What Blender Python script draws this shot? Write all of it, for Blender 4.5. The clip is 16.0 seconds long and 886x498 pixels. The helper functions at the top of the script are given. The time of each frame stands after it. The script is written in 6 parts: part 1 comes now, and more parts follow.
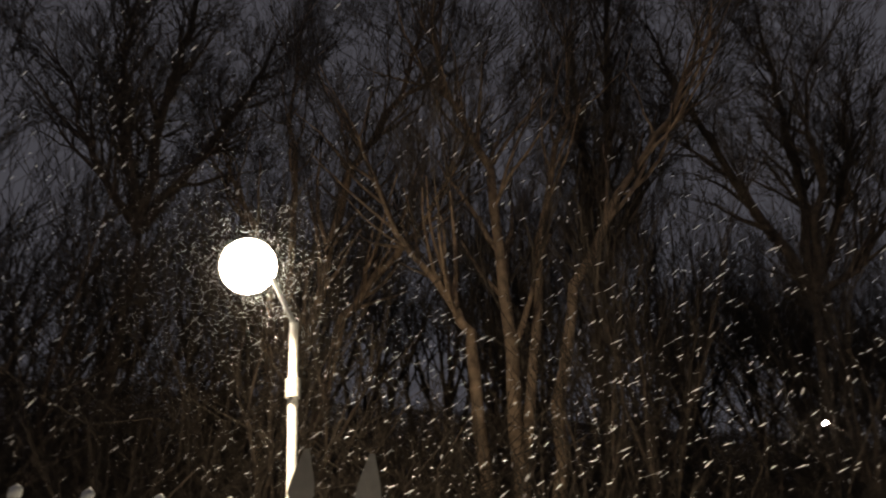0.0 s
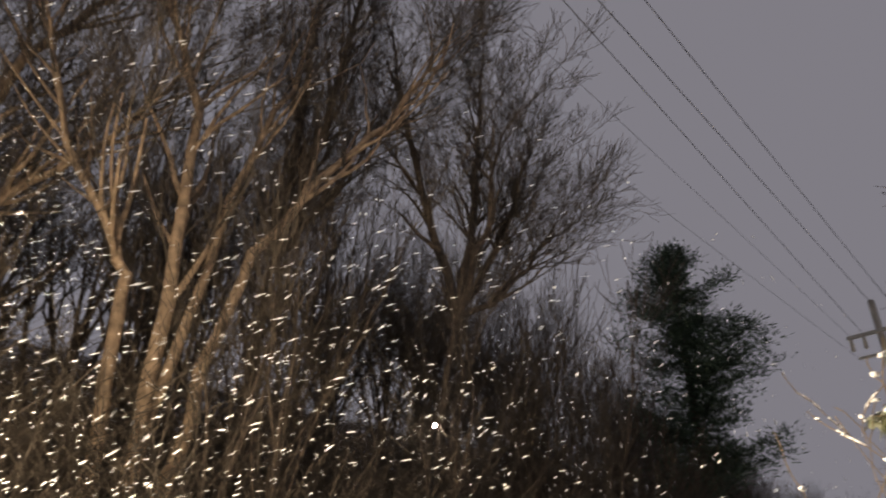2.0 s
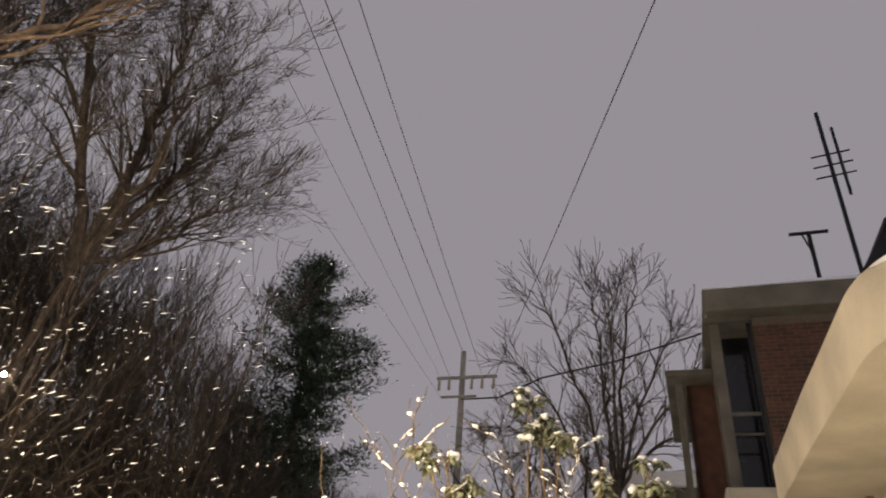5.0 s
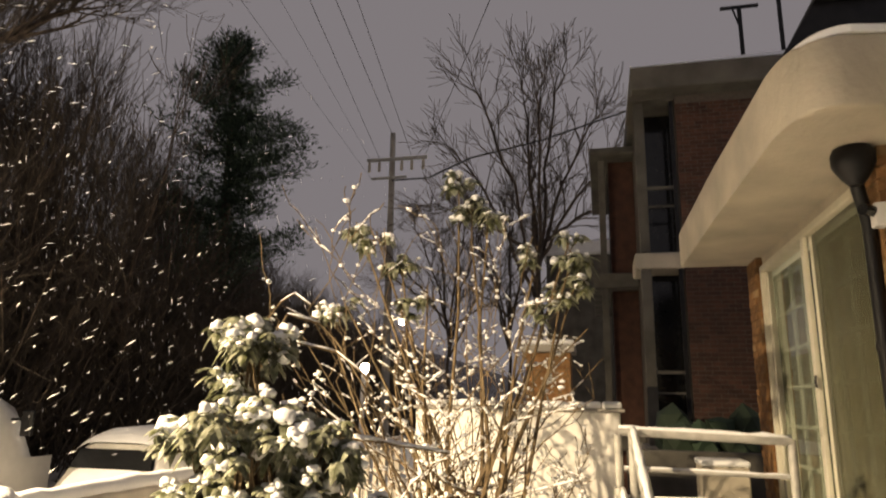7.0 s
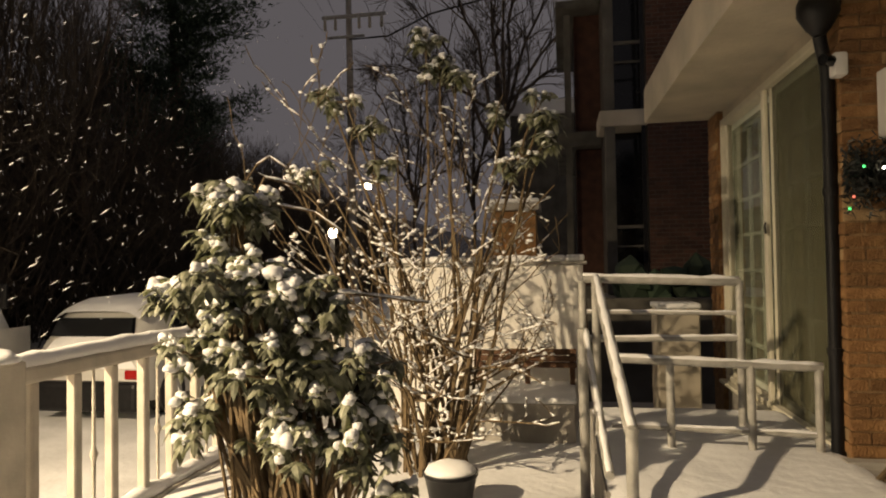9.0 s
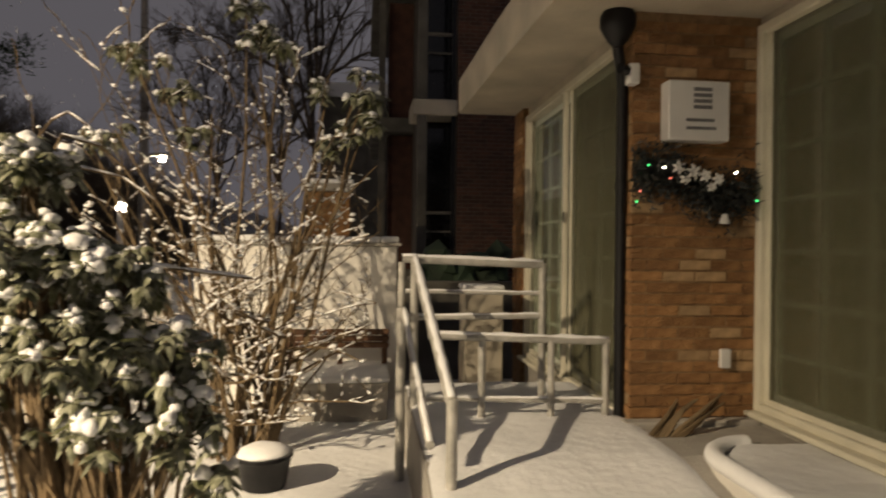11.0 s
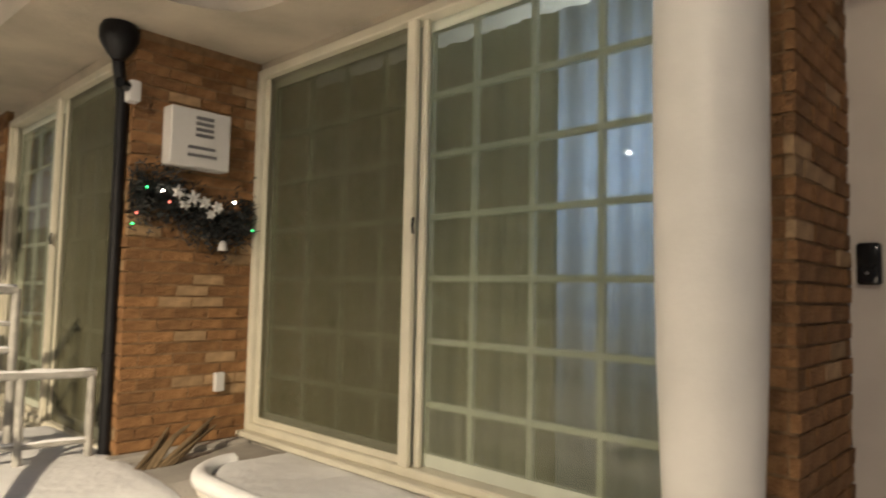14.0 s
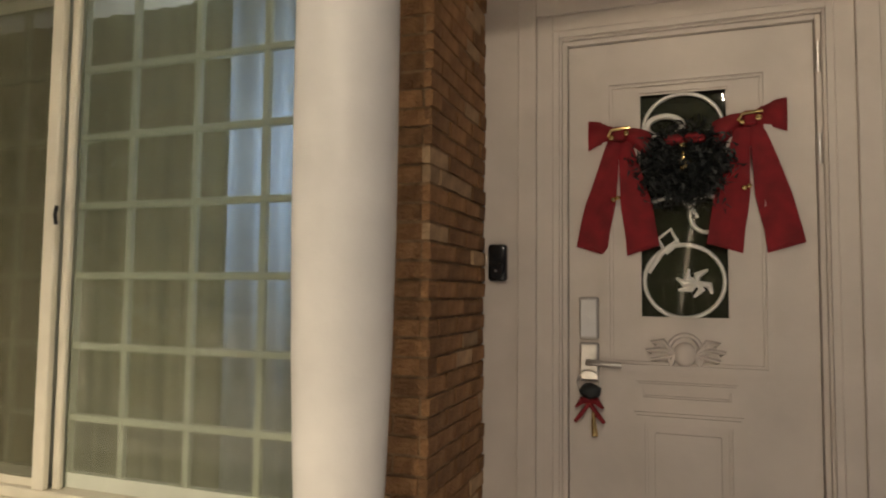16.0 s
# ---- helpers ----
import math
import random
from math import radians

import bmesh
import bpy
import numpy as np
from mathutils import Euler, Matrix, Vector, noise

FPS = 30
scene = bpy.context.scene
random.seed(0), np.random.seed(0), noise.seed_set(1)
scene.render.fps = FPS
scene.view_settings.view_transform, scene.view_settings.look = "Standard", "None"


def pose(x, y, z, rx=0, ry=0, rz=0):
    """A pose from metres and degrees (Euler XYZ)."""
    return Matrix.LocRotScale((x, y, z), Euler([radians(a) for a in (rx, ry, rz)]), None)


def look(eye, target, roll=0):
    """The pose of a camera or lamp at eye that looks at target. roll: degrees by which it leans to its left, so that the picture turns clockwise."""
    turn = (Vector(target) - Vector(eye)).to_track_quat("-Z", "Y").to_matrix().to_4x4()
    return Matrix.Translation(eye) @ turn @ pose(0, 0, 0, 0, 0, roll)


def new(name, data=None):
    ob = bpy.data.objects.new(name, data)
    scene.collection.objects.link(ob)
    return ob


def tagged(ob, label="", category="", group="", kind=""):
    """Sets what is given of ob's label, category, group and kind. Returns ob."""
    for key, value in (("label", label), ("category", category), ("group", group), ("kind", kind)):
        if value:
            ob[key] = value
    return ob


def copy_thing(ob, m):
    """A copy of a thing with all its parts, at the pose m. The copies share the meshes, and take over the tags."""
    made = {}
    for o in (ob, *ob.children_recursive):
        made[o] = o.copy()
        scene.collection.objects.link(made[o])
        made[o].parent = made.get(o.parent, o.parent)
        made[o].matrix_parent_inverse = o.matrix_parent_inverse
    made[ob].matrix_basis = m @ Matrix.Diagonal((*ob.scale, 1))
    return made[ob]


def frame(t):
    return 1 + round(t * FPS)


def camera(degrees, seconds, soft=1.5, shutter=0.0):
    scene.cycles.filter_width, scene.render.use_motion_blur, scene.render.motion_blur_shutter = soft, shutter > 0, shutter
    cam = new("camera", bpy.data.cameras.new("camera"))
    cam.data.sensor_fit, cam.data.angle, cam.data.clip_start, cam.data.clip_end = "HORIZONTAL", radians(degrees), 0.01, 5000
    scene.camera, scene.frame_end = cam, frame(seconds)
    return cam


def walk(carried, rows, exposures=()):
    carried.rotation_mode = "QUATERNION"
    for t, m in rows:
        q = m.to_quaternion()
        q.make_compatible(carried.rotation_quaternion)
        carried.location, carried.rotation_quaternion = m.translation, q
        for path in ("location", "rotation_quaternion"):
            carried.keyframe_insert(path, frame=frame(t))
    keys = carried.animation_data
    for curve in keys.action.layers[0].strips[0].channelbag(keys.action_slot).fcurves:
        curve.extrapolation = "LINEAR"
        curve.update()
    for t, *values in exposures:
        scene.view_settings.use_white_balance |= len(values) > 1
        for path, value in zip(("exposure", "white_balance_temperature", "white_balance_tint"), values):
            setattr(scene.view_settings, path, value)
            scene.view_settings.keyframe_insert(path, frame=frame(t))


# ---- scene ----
cam = camera(67.6, 16.0, soft=1.9, shutter=0.4)
PATH = [
    (0, (-0.220, 0.330, 1.430), (-1.935, 0.485, 2.447), 2.92),
    (0.5, (-0.220, 0.330, 1.430), (-1.902, 0.677, 2.456), 4.07),
    (1, (-0.220, 0.330, 1.430), (-1.851, 0.899, 2.438), 2.39),
    (1.5, (-0.220, 0.330, 1.430), (-1.763, 1.130, 2.420), 3.60),
    (2, (-0.220, 0.330, 1.430), (-1.620, 1.349, 2.431), 3.42),
    (2.5, (-0.220, 0.330, 1.430), (-1.497, 1.501, 2.429), 2.97),
    (3, (-0.220, 0.330, 1.430), (-1.352, 1.633, 2.440), 3.22),
    (5.5, (0.060, 0.310, 1.425), (-0.467, 1.944, 2.451), 4.24),
    (6, (0.050, 0.330, 1.425), (-0.432, 2.068, 2.289), 2.52),
    (6.5, (0.040, 0.320, 1.450), (-0.425, 2.165, 2.066), 2.37),
    (7, (0.015, 0.280, 1.450), (-0.435, 2.175, 1.904), 1.15),
    (7.5, (0.005, 0.260, 1.445), (-0.439, 2.188, 1.738), 0.00),
    (8, (0.000, 0.230, 1.430), (-0.411, 2.178, 1.620), -0.33),
    (10.5, (-0.100, 0.150, 1.390), (-0.139, 2.149, 1.344), -0.96),
    (11, (-0.135, 0.165, 1.378), (0.100, 2.151, 1.378), 0.67),
    (11.5, (-0.140, 0.180, 1.362), (0.328, 2.124, 1.411), 1.16),
    (12, (-0.115, 0.222, 1.335), (0.525, 2.115, 1.420), 1.00),
    (12.5, (-0.087, 0.223, 1.315), (0.805, 2.010, 1.422), 1.80),
    (13, (-0.072, 0.173, 1.318), (1.085, 1.801, 1.412), 1.60),
    (13.5, (-0.043, 0.115, 1.322), (1.289, 1.605, 1.412), 1.40),
    (14, (-0.034, 0.077, 1.318), (1.413, 1.452, 1.450), 1.20),
    (14.5, (-0.010, 0.050, 1.326), (1.628, 1.183, 1.510), 0.50),
    (15, (0.014, 0.024, 1.337), (1.759, 0.983, 1.521), -0.10),
    (15.5, (0.032, -0.036, 1.338), (1.875, 0.725, 1.492), 0.00),
    (16, (0.082, -0.105, 1.339), (1.964, 0.559, 1.463), 0.60),
]
EXPOSURES = [(0, -1.3, 6700, 9), (0.5, -1.1, 6700, 9), (1.0, -0.65, 6750, 9), (1.5, -0.1, 6800, 9), (2.0, 0.5, 6850, 9), (2.5, 1.08, 6800, 9),
             (3.0, 1.2, 6950, 9), (5.5, 0.92, 7250, 10), (6.0, 0.85, 7400, 10), (6.5, 0.6, 7550, 10), (7.0, 0.42, 7650, 10), (8.0, -0.15, 7800, 10),
             (10.5, -0.85, 7300, 10), (11.0, -0.65, 7200, 10), (11.5, -0.3, 6900, 10), (12.0, 0.1, 6700, 10), (12.5, 0.4, 6600, 10), (13.0, 0.35, 6600, 10),
             (14.0, 0.25, 6700, 10), (16.0, 0.35, 6750, 10)]
walk(cam, [(t, look(eye, target, roll)) for t, eye, target, roll in PATH], EXPOSURES)

# ---- light: a snowy night sky lit by the town, and the street lamps ----
world = bpy.data.worlds.new("night_sky")
scene.world = world
world.use_nodes = True
wn = world.node_tree.nodes
wn["Background"].inputs["Color"].default_value = (0.77, 0.75, 0.90, 1)
wn["Background"].inputs["Strength"].default_value = 0.19

LAMP = Vector((-6.72, -1.19, 4.83))


def point_lamp(name, place, watts, colour, radius=0.1):
    data = bpy.data.lights.new(name, "POINT")
    data.energy, data.color, data.shadow_soft_size = watts, colour, radius
    ob = new(name, data)
    ob.location = place
    return ob


def spot_lamp(name, place, way, watts, colour, degrees, radius):
    data = bpy.data.lights.new(name, "SPOT")
    data.energy, data.color, data.shadow_soft_size = watts, colour, radius
    data.spot_size, data.spot_blend = radians(degrees), 1.0
    new(name, data).matrix_world = look(Vector(place), Vector(place) + Vector(way))


# the flood head throws its light down the street and the garden; some spills back on the trees
spot_lamp("street_lamp_light", LAMP + Vector((0.40, 0.22, -0.20)), (0.269, 0.506, -0.819), 10000, (1.0, 0.82, 0.58), 102, 0.06)
spot_lamp("street_lamp_spill", LAMP + Vector((-0.30, -0.10, 0.06)), (-0.80, 0.50, 0.30), 1000, (1.0, 0.83, 0.60), 160, 0.10)
point_lamp("far_lamp_light", (-8.7, 29.2, 5.0), 900, (1.0, 0.86, 0.66), 0.12)
point_lamp("room_light", (3.35, 1.25, 2.05), 150, (0.66, 0.80, 1.0), 0.15)


# ---- materials ----
def material(name, base, rough=0.6, metal=0.0, vary=0.15, scale=8.0, bump=0.0, bump_scale=60.0, second=None, spread=0.5, per_piece=0.0, emit=0.0, coat=0.0):
    """Principled paint with grain at two scales; second: a colour that comes through in patches; per_piece: change from piece to piece."""
    m = bpy.data.materials.new(name)
    m.use_nodes = True
    n, l = m.node_tree.nodes, m.node_tree.links
    p = n["Principled BSDF"]
    p.inputs["Roughness"].default_value, p.inputs["Metallic"].default_value = rough, metal
    p.inputs["Coat Weight"].default_value = coat
    tc = n.new("ShaderNodeTexCoord")
    big = n.new("ShaderNodeTexNoise")
    big.inputs["Scale"].default_value, big.inputs["Detail"].default_value = scale, 6
    l.new(tc.outputs["Object"], big.inputs["Vector"])
    ramp = n.new("ShaderNodeValToRGB")
    a, b = ramp.color_ramp.elements
    dark = [c * (1 - vary) for c in base]
    light = second if second else [min(1, c * (1 + vary)) for c in base]
    a.color, b.color = (*dark, 1), (*light, 1)
    a.position, b.position = 0.5 - spread * 0.4, 0.5 + spread * 0.4
    l.new(big.outputs["Fac"], ramp.inputs["Fac"])
    out = ramp.outputs["Color"]
    if per_piece:
        info = n.new("ShaderNodeObjectInfo")
        geo = n.new("ShaderNodeNewGeometry")
        add = n.new("ShaderNodeMath")
        add.operation = "ADD"
        l.new(info.outputs["Random"], add.inputs[0])
        l.new(geo.outputs["Random Per Island"], add.inputs[1])
        fr = n.new("ShaderNodeMath")
        fr.operation = "FRACT"
        l.new(add.outputs[0], fr.inputs[0])
        rng = n.new("ShaderNodeMapRange")
        rng.inputs["To Min"].default_value, rng.inputs["To Max"].default_value = 1 - per_piece, 1 + per_piece
        l.new(fr.outputs[0], rng.inputs["Value"])
        hsv = n.new("ShaderNodeHueSaturation")
        l.new(rng.outputs[0], hsv.inputs["Value"])
        l.new(out, hsv.inputs["Color"])
        out = hsv.outputs["Color"]
    l.new(out, p.inputs["Base Color"])
    if bump:
        fine = n.new("ShaderNodeTexNoise")
        fine.inputs["Scale"].default_value, fine.inputs["Detail"].default_value = bump_scale, 5
        l.new(tc.outputs["Object"], fine.inputs["Vector"])
        bp = n.new("ShaderNodeBump")
        bp.inputs["Strength"].default_value, bp.inputs["Distance"].default_value = bump, 0.02
        l.new(fine.outputs["Fac"], bp.inputs["Height"])
        l.new(bp.outputs["Normal"], p.inputs["Normal"])
    if emit:
        p.inputs["Emission Color"].default_value = (*base, 1)
        p.inputs["Emission Strength"].default_value = emit
    return m


def glass(name, tint, gloss=0.06):
    m = bpy.data.materials.new(name)
    m.use_nodes = True
    n, l = m.node_tree.nodes, m.node_tree.links
    n.remove(n["Principled BSDF"])
    tr, gl, mix, fr = (n.new("ShaderNodeBsdf" + k) for k in ("Transparent", "Glossy")), None, n.new("ShaderNodeMixShader"), n.new("ShaderNodeFresnel")
    tr, gl = tr
    tr.inputs["Color"].default_value = (*tint, 1)
    gl.inputs["Roughness"].default_value = 0.015
    fr.inputs["IOR"].default_value = 1.5
    l.new(fr.outputs[0], mix.inputs[0])
    l.new(tr.outputs[0], mix.inputs[1])
    l.new(gl.outputs[0], mix.inputs[2])
    l.new(mix.outputs[0], n["Material Output"].inputs["Surface"])
    return m


def veil(name, colour, cover):
    """A fine weave: part cloth, part holes."""
    m = bpy.data.materials.new(name)
    m.use_nodes = True
    n, l = m.node_tree.nodes, m.node_tree.links
    p = n["Principled BSDF"]
    p.inputs["Base Color"].default_value, p.inputs["Roughness"].default_value = (*colour, 1), 0.8
    tr, mix = n.new("ShaderNodeBsdfTransparent"), n.new("ShaderNodeMixShader")
    mix.inputs[0].default_value = cover
    l.new(tr.outputs[0], mix.inputs[1])
    l.new(p.outputs[0], mix.inputs[2])
    l.new(mix.outputs[0], n["Material Output"].inputs["Surface"])
    return m


SNOW = material("snow", (0.86, 0.87, 0.89), 0.65, vary=0.06, scale=3, bump=0.25, bump_scale=35)
SNOW_GROUND = material("trodden_snow", (0.80, 0.81, 0.83), 0.7, vary=0.14, scale=1.3, bump=0.5, bump_scale=14)
BRICK = material("brick", (0.25, 0.118, 0.046), 0.88, vary=0.3, scale=11, bump=0.8, bump_scale=70, second=(0.34, 0.18, 0.075), per_piece=0.24)
BRICK_PALE = material("worn_brick", (0.38, 0.25, 0.135), 0.85, vary=0.25, scale=14, bump=0.5, bump_scale=90, per_piece=0.2)
BRICK_RED = material("red_brick", (0.075, 0.033, 0.022), 0.85, vary=0.3, scale=7, bump=0.3, bump_scale=60, per_piece=0.3)
MORTAR = material("mortar", (0.25, 0.155, 0.08), 0.95, vary=0.25, scale=20, bump=0.5)
MORTAR_GREY = material("grey_mortar", (0.12, 0.105, 0.09), 0.95, vary=0.2, scale=20, bump=0.5)
# concrete with a darkened colour, for lamplight that misses the neighbour's house
CONCRETE_DARK = material("unlit_concrete", (0.105, 0.098, 0.085), 0.9, vary=0.35, scale=2.5, bump=0.4)
WALL_WHITE = material("white_wall_paint", (0.84, 0.82, 0.78), 0.7, vary=0.08, scale=2.5, bump=0.15, bump_scale=40)
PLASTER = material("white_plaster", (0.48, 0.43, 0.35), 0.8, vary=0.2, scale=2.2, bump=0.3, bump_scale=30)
PAINT = material("white_paint", (0.76, 0.74, 0.70), 0.4, vary=0.06, scale=5, bump=0.05)
# white fence paint with the shade of its garden side in the colour
FENCE_PAINT = material("shaded_fence_paint", (0.50, 0.46, 0.40), 0.6, vary=0.18, scale=5, bump=0.15, bump_scale=30)
DOOR_PAINT = material("cream_door_paint", (0.60, 0.54, 0.49), 0.45, vary=0.07, scale=4, bump=0.06, bump_scale=25)
FRAME = material("cream_window_frame", (0.66, 0.63, 0.52), 0.45, vary=0.07, scale=6)
MULLION = material("muntin_paint", (0.62, 0.66, 0.58), 0.5, vary=0.06, scale=6)
STEEL = material("grey_painted_steel", (0.42, 0.41, 0.38), 0.45, 0.2, vary=0.3, scale=12, bump=0.1)
DARK = material("dark_metal", (0.014, 0.014, 0.016), 0.45, 0.5, vary=0.3, scale=12)
CHROME = material("brushed_steel", (0.62, 0.60, 0.57), 0.28, 1.0, vary=0.08, scale=30)
BLACK_GLASS = material("black_plastic", (0.012, 0.013, 0.015), 0.12, vary=0.1)
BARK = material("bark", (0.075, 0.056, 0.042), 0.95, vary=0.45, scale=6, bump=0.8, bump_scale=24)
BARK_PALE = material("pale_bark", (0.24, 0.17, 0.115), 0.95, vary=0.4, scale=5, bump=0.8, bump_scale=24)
TWIG = material("twigs", (0.062, 0.048, 0.036), 0.95, vary=0.3, scale=3)
STEM = material("shrub_stems", (0.15, 0.105, 0.058), 0.85, vary=0.4, scale=12, bump=0.4)
LEAF = material("evergreen_leaf", (0.10, 0.11, 0.040), 0.5, vary=0.35, scale=16, second=(0.30, 0.31, 0.23), spread=0.30, per_piece=0.3)
NEEDLE = material("pine_needles", (0.035, 0.06, 0.035), 0.8, vary=0.4, scale=2, per_piece=0.35)
WOOD = material("brown_wood", (0.13, 0.065, 0.035), 0.7, vary=0.35, scale=9, bump=0.3)
CONCRETE = material("old_concrete", (0.36, 0.34, 0.31), 0.9, vary=0.25, scale=3, bump=0.4)
RED_CLOTH = material("red_velvet", (0.20, 0.006, 0.011), 0.8, vary=0.25, scale=14, bump=0.3, bump_scale=200)
GOLD = material("gold", (0.75, 0.55, 0.25), 0.25, 1.0, vary=0.1)
TINSEL = material("dark_garland", (0.012, 0.015, 0.015), 0.45, vary=0.4, scale=40, per_piece=0.5)
SIGN_WHITE = material("white_sign_board", (0.66, 0.65, 0.64), 0.5, vary=0.04)
INK = material("grey_print", (0.16, 0.16, 0.17), 0.6, vary=0.1)
CAR_PAINT = material("white_car_paint", (0.62, 0.61, 0.58), 0.3, vary=0.05, coat=0.5)
TYRE = material("tyre_rubber", (0.02, 0.02, 0.02), 0.8, vary=0.2)
RED_LENS = material("red_lens", (0.35, 0.01, 0.01), 0.2, vary=0.1)
CURTAIN = material("pale_curtain", (0.25, 0.24, 0.15), 0.9, vary=0.08, scale=6)
ROOM = material("room_wall", (0.5, 0.5, 0.48), 0.9, vary=0.1)
GLOW = material("lit_lens", (1.0, 0.88, 0.70), 0.3, vary=0.0, emit=160)
GLOW_FAR = material("lit_far_lens", (1.0, 0.90, 0.74), 0.3, vary=0.0, emit=140)
GLOW_TINY = material("lit_bulb", (1.0, 0.88, 0.74), 0.3, vary=0.0, emit=30)
GLOW_DISTANT = material("lit_distant_bulb", (1.0, 0.92, 0.82), 0.3, vary=0.0, emit=260)
GREEN_BULB = material("green_fairy_light", (0.05, 0.9, 0.25), 0.3, vary=0.0, emit=3)
RED_BULB = material("red_fairy_light", (0.9, 0.2, 0.15), 0.3, vary=0.0, emit=2)
PANE = glass("window_glass", (0.86, 0.90, 0.85))
FOGGED = veil("misted_glass", (0.36, 0.37, 0.29), 0.32)
# olive veil that paints the dim greenish reflection of the door glass
GLASS_SHEEN = veil("painted_glass_sheen", (0.13, 0.135, 0.09), 0.6)
PANE_DARK = glass("dark_glass", (0.6, 0.62, 0.56))
SCREEN = veil("insect_screen", (0.13, 0.125, 0.07), 0.36)
LITTER = material("leaf_litter_and_snow", (0.07, 0.055, 0.042), 0.95, vary=0.4, scale=1.2, bump=0.6, bump_scale=12, second=(0.34, 0.34, 0.35), spread=0.25)
WIRE = material("cable_rubber", (0.03, 0.03, 0.032), 0.7, vary=0.1)


# ---- mesh helpers ----
def box(bm, x0, x1, y0, y1, z0, z1, bevel=0.0, turn=None, segments=1):
    m = Matrix.Translation(((x0 + x1) / 2, (y0 + y1) / 2, (z0 + z1) / 2)) @ Matrix.Diagonal((x1 - x0, y1 - y0, z1 - z0, 1))
    before = set(bm.verts) if turn is not None else ()
    vs = bmesh.ops.create_cube(bm, size=1, matrix=m)["verts"]
    if bevel:
        es = {e for v in vs for e in v.link_edges}
        bmesh.ops.bevel(bm, geom=list(es), offset=bevel, segments=segments, affect="EDGES", profile=0.5)
    if turn is not None:
        bmesh.ops.transform(bm, matrix=turn, verts=[v for v in bm.verts if v not in before])
    return bm


def tube(bm, points, radii, sides=8, caps=True):
    """A tube along points."""
    pts = [Vector(p) for p in points]
    if not hasattr(radii, "__len__"):
        radii = [radii] * len(pts)
    rings, side = [], None
    for i, p in enumerate(pts):
        d = (pts[min(i + 1, len(pts) - 1)] - pts[max(i - 1, 0)]).normalized()
        if side is None:
            side = d.cross(Vector((0, 0, 1)) if abs(d.z) < 0.9 else Vector((1, 0, 0))).normalized()
        side = (side - d * side.dot(d)).normalized()
        other = d.cross(side)
        rings.append([bm.verts.new(p + (side * math.cos(a) + other * math.sin(a)) * radii[i]) for a in (2 * math.pi * k / sides for k in range(sides))])
    for a, b in zip(rings, rings[1:]):
        for k in range(sides):
            bm.faces.new((a[k], a[(k + 1) % sides], b[(k + 1) % sides], b[k]))
    if caps:
        bm.faces.new(rings[0][::-1])
        bm.faces.new(rings[-1])
    return bm


def turned(bm, profile, centre, sides=24):
    """A shape turned on a lathe: (radius, z) from the bottom up."""
    rings = [[bm.verts.new((centre[0] + r * math.cos(a), centre[1] + r * math.sin(a), centre[2] + z)) for a in (2 * math.pi * k / sides for k in range(sides))] for r, z in profile]
    for a, b in zip(rings, rings[1:]):
        for k in range(sides):
            bm.faces.new((a[k], a[(k + 1) % sides], b[(k + 1) % sides], b[k]))
    bm.faces.new(rings[0][::-1])
    bm.faces.new(rings[-1])
    return bm


def lump(bm, centre, size, rng, rough=0.2, detail=1, flat=0.0):
    """A soft uneven lump of snow."""
    vs = bmesh.ops.create_icosphere(bm, subdivisions=detail, radius=1)["verts"]
    for v in vs:
        k = 1 + rng.uniform(-rough, rough)
        z = v.co.z * size[2] * k
        if flat and z < 0:
            z *= 1 - flat
        v.co = Vector((v.co.x * size[0] * k + centre[0], v.co.y * size[1] * k + centre[1], z + centre[2]))
    return bm


def extrude_plan(bm, outline, z0, z1):
    low = [bm.verts.new((x, y, z0)) for x, y in outline]
    high = [bm.verts.new((x, y, z1)) for x, y in outline]
    n = len(outline)
    bm.faces.new(low[::-1])
    bm.faces.new(high)
    for i in range(n):
        bm.faces.new((low[i], low[(i + 1) % n], high[(i + 1) % n], high[i]))
    return bm


def sheet_x(x, y0, y1, z0, z1):
    """A flat pane across x."""
    bm = bmesh.new()
    bm.faces.new([bm.verts.new(p) for p in ((x, y0, z0), (x, y0, z1), (x, y1, z1), (x, y1, z0))])
    return bm


def mesh_of(name, bm, mat, smooth=None):
    me = bpy.data.meshes.new(name)
    bmesh.ops.recalc_face_normals(bm, faces=bm.faces)
    bm.to_mesh(me)
    bm.free()
    if mat:
        me.materials.append(mat)
    if smooth is not None:
        me.shade_smooth()
        if smooth < 180:
            me.set_sharp_from_angle(angle=radians(smooth))
    return me


def thing(name, label, category, place=(0, 0, 0), group="", kind=""):
    ob = new(name)
    ob.location = place
    ob.empty_display_size = 0.1
    return tagged(ob, label, category, group, kind)


def part(name, bm, mat, parent, label="", smooth=None):
    """One mesh under a thing or part; its coordinates are the world's."""
    ob = new(name, mesh_of(name, bm, mat, smooth))
    if parent is not None:
        ob.parent = parent
        top = parent
        shift = Vector((0, 0, 0))
        while top is not None:
            shift += top.location
            top = top.parent
        ob.location = -shift
    if label:
        tagged(ob, label)
    return ob


def single(name, bm, mat, label, category, group="", kind="", smooth=None):
    return tagged(new(name, mesh_of(name, bm, mat, smooth)), label, category, group, kind)


def B():
    return bmesh.new()


def raw_mesh(name, verts, faces, mat, smooth=False):
    me = bpy.data.meshes.new(name)
    me.from_pydata(verts, [], faces)
    me.materials.append(mat)
    if smooth:
        me.shade_smooth()
    return me


# ---- ground ----
STREET = -0.74


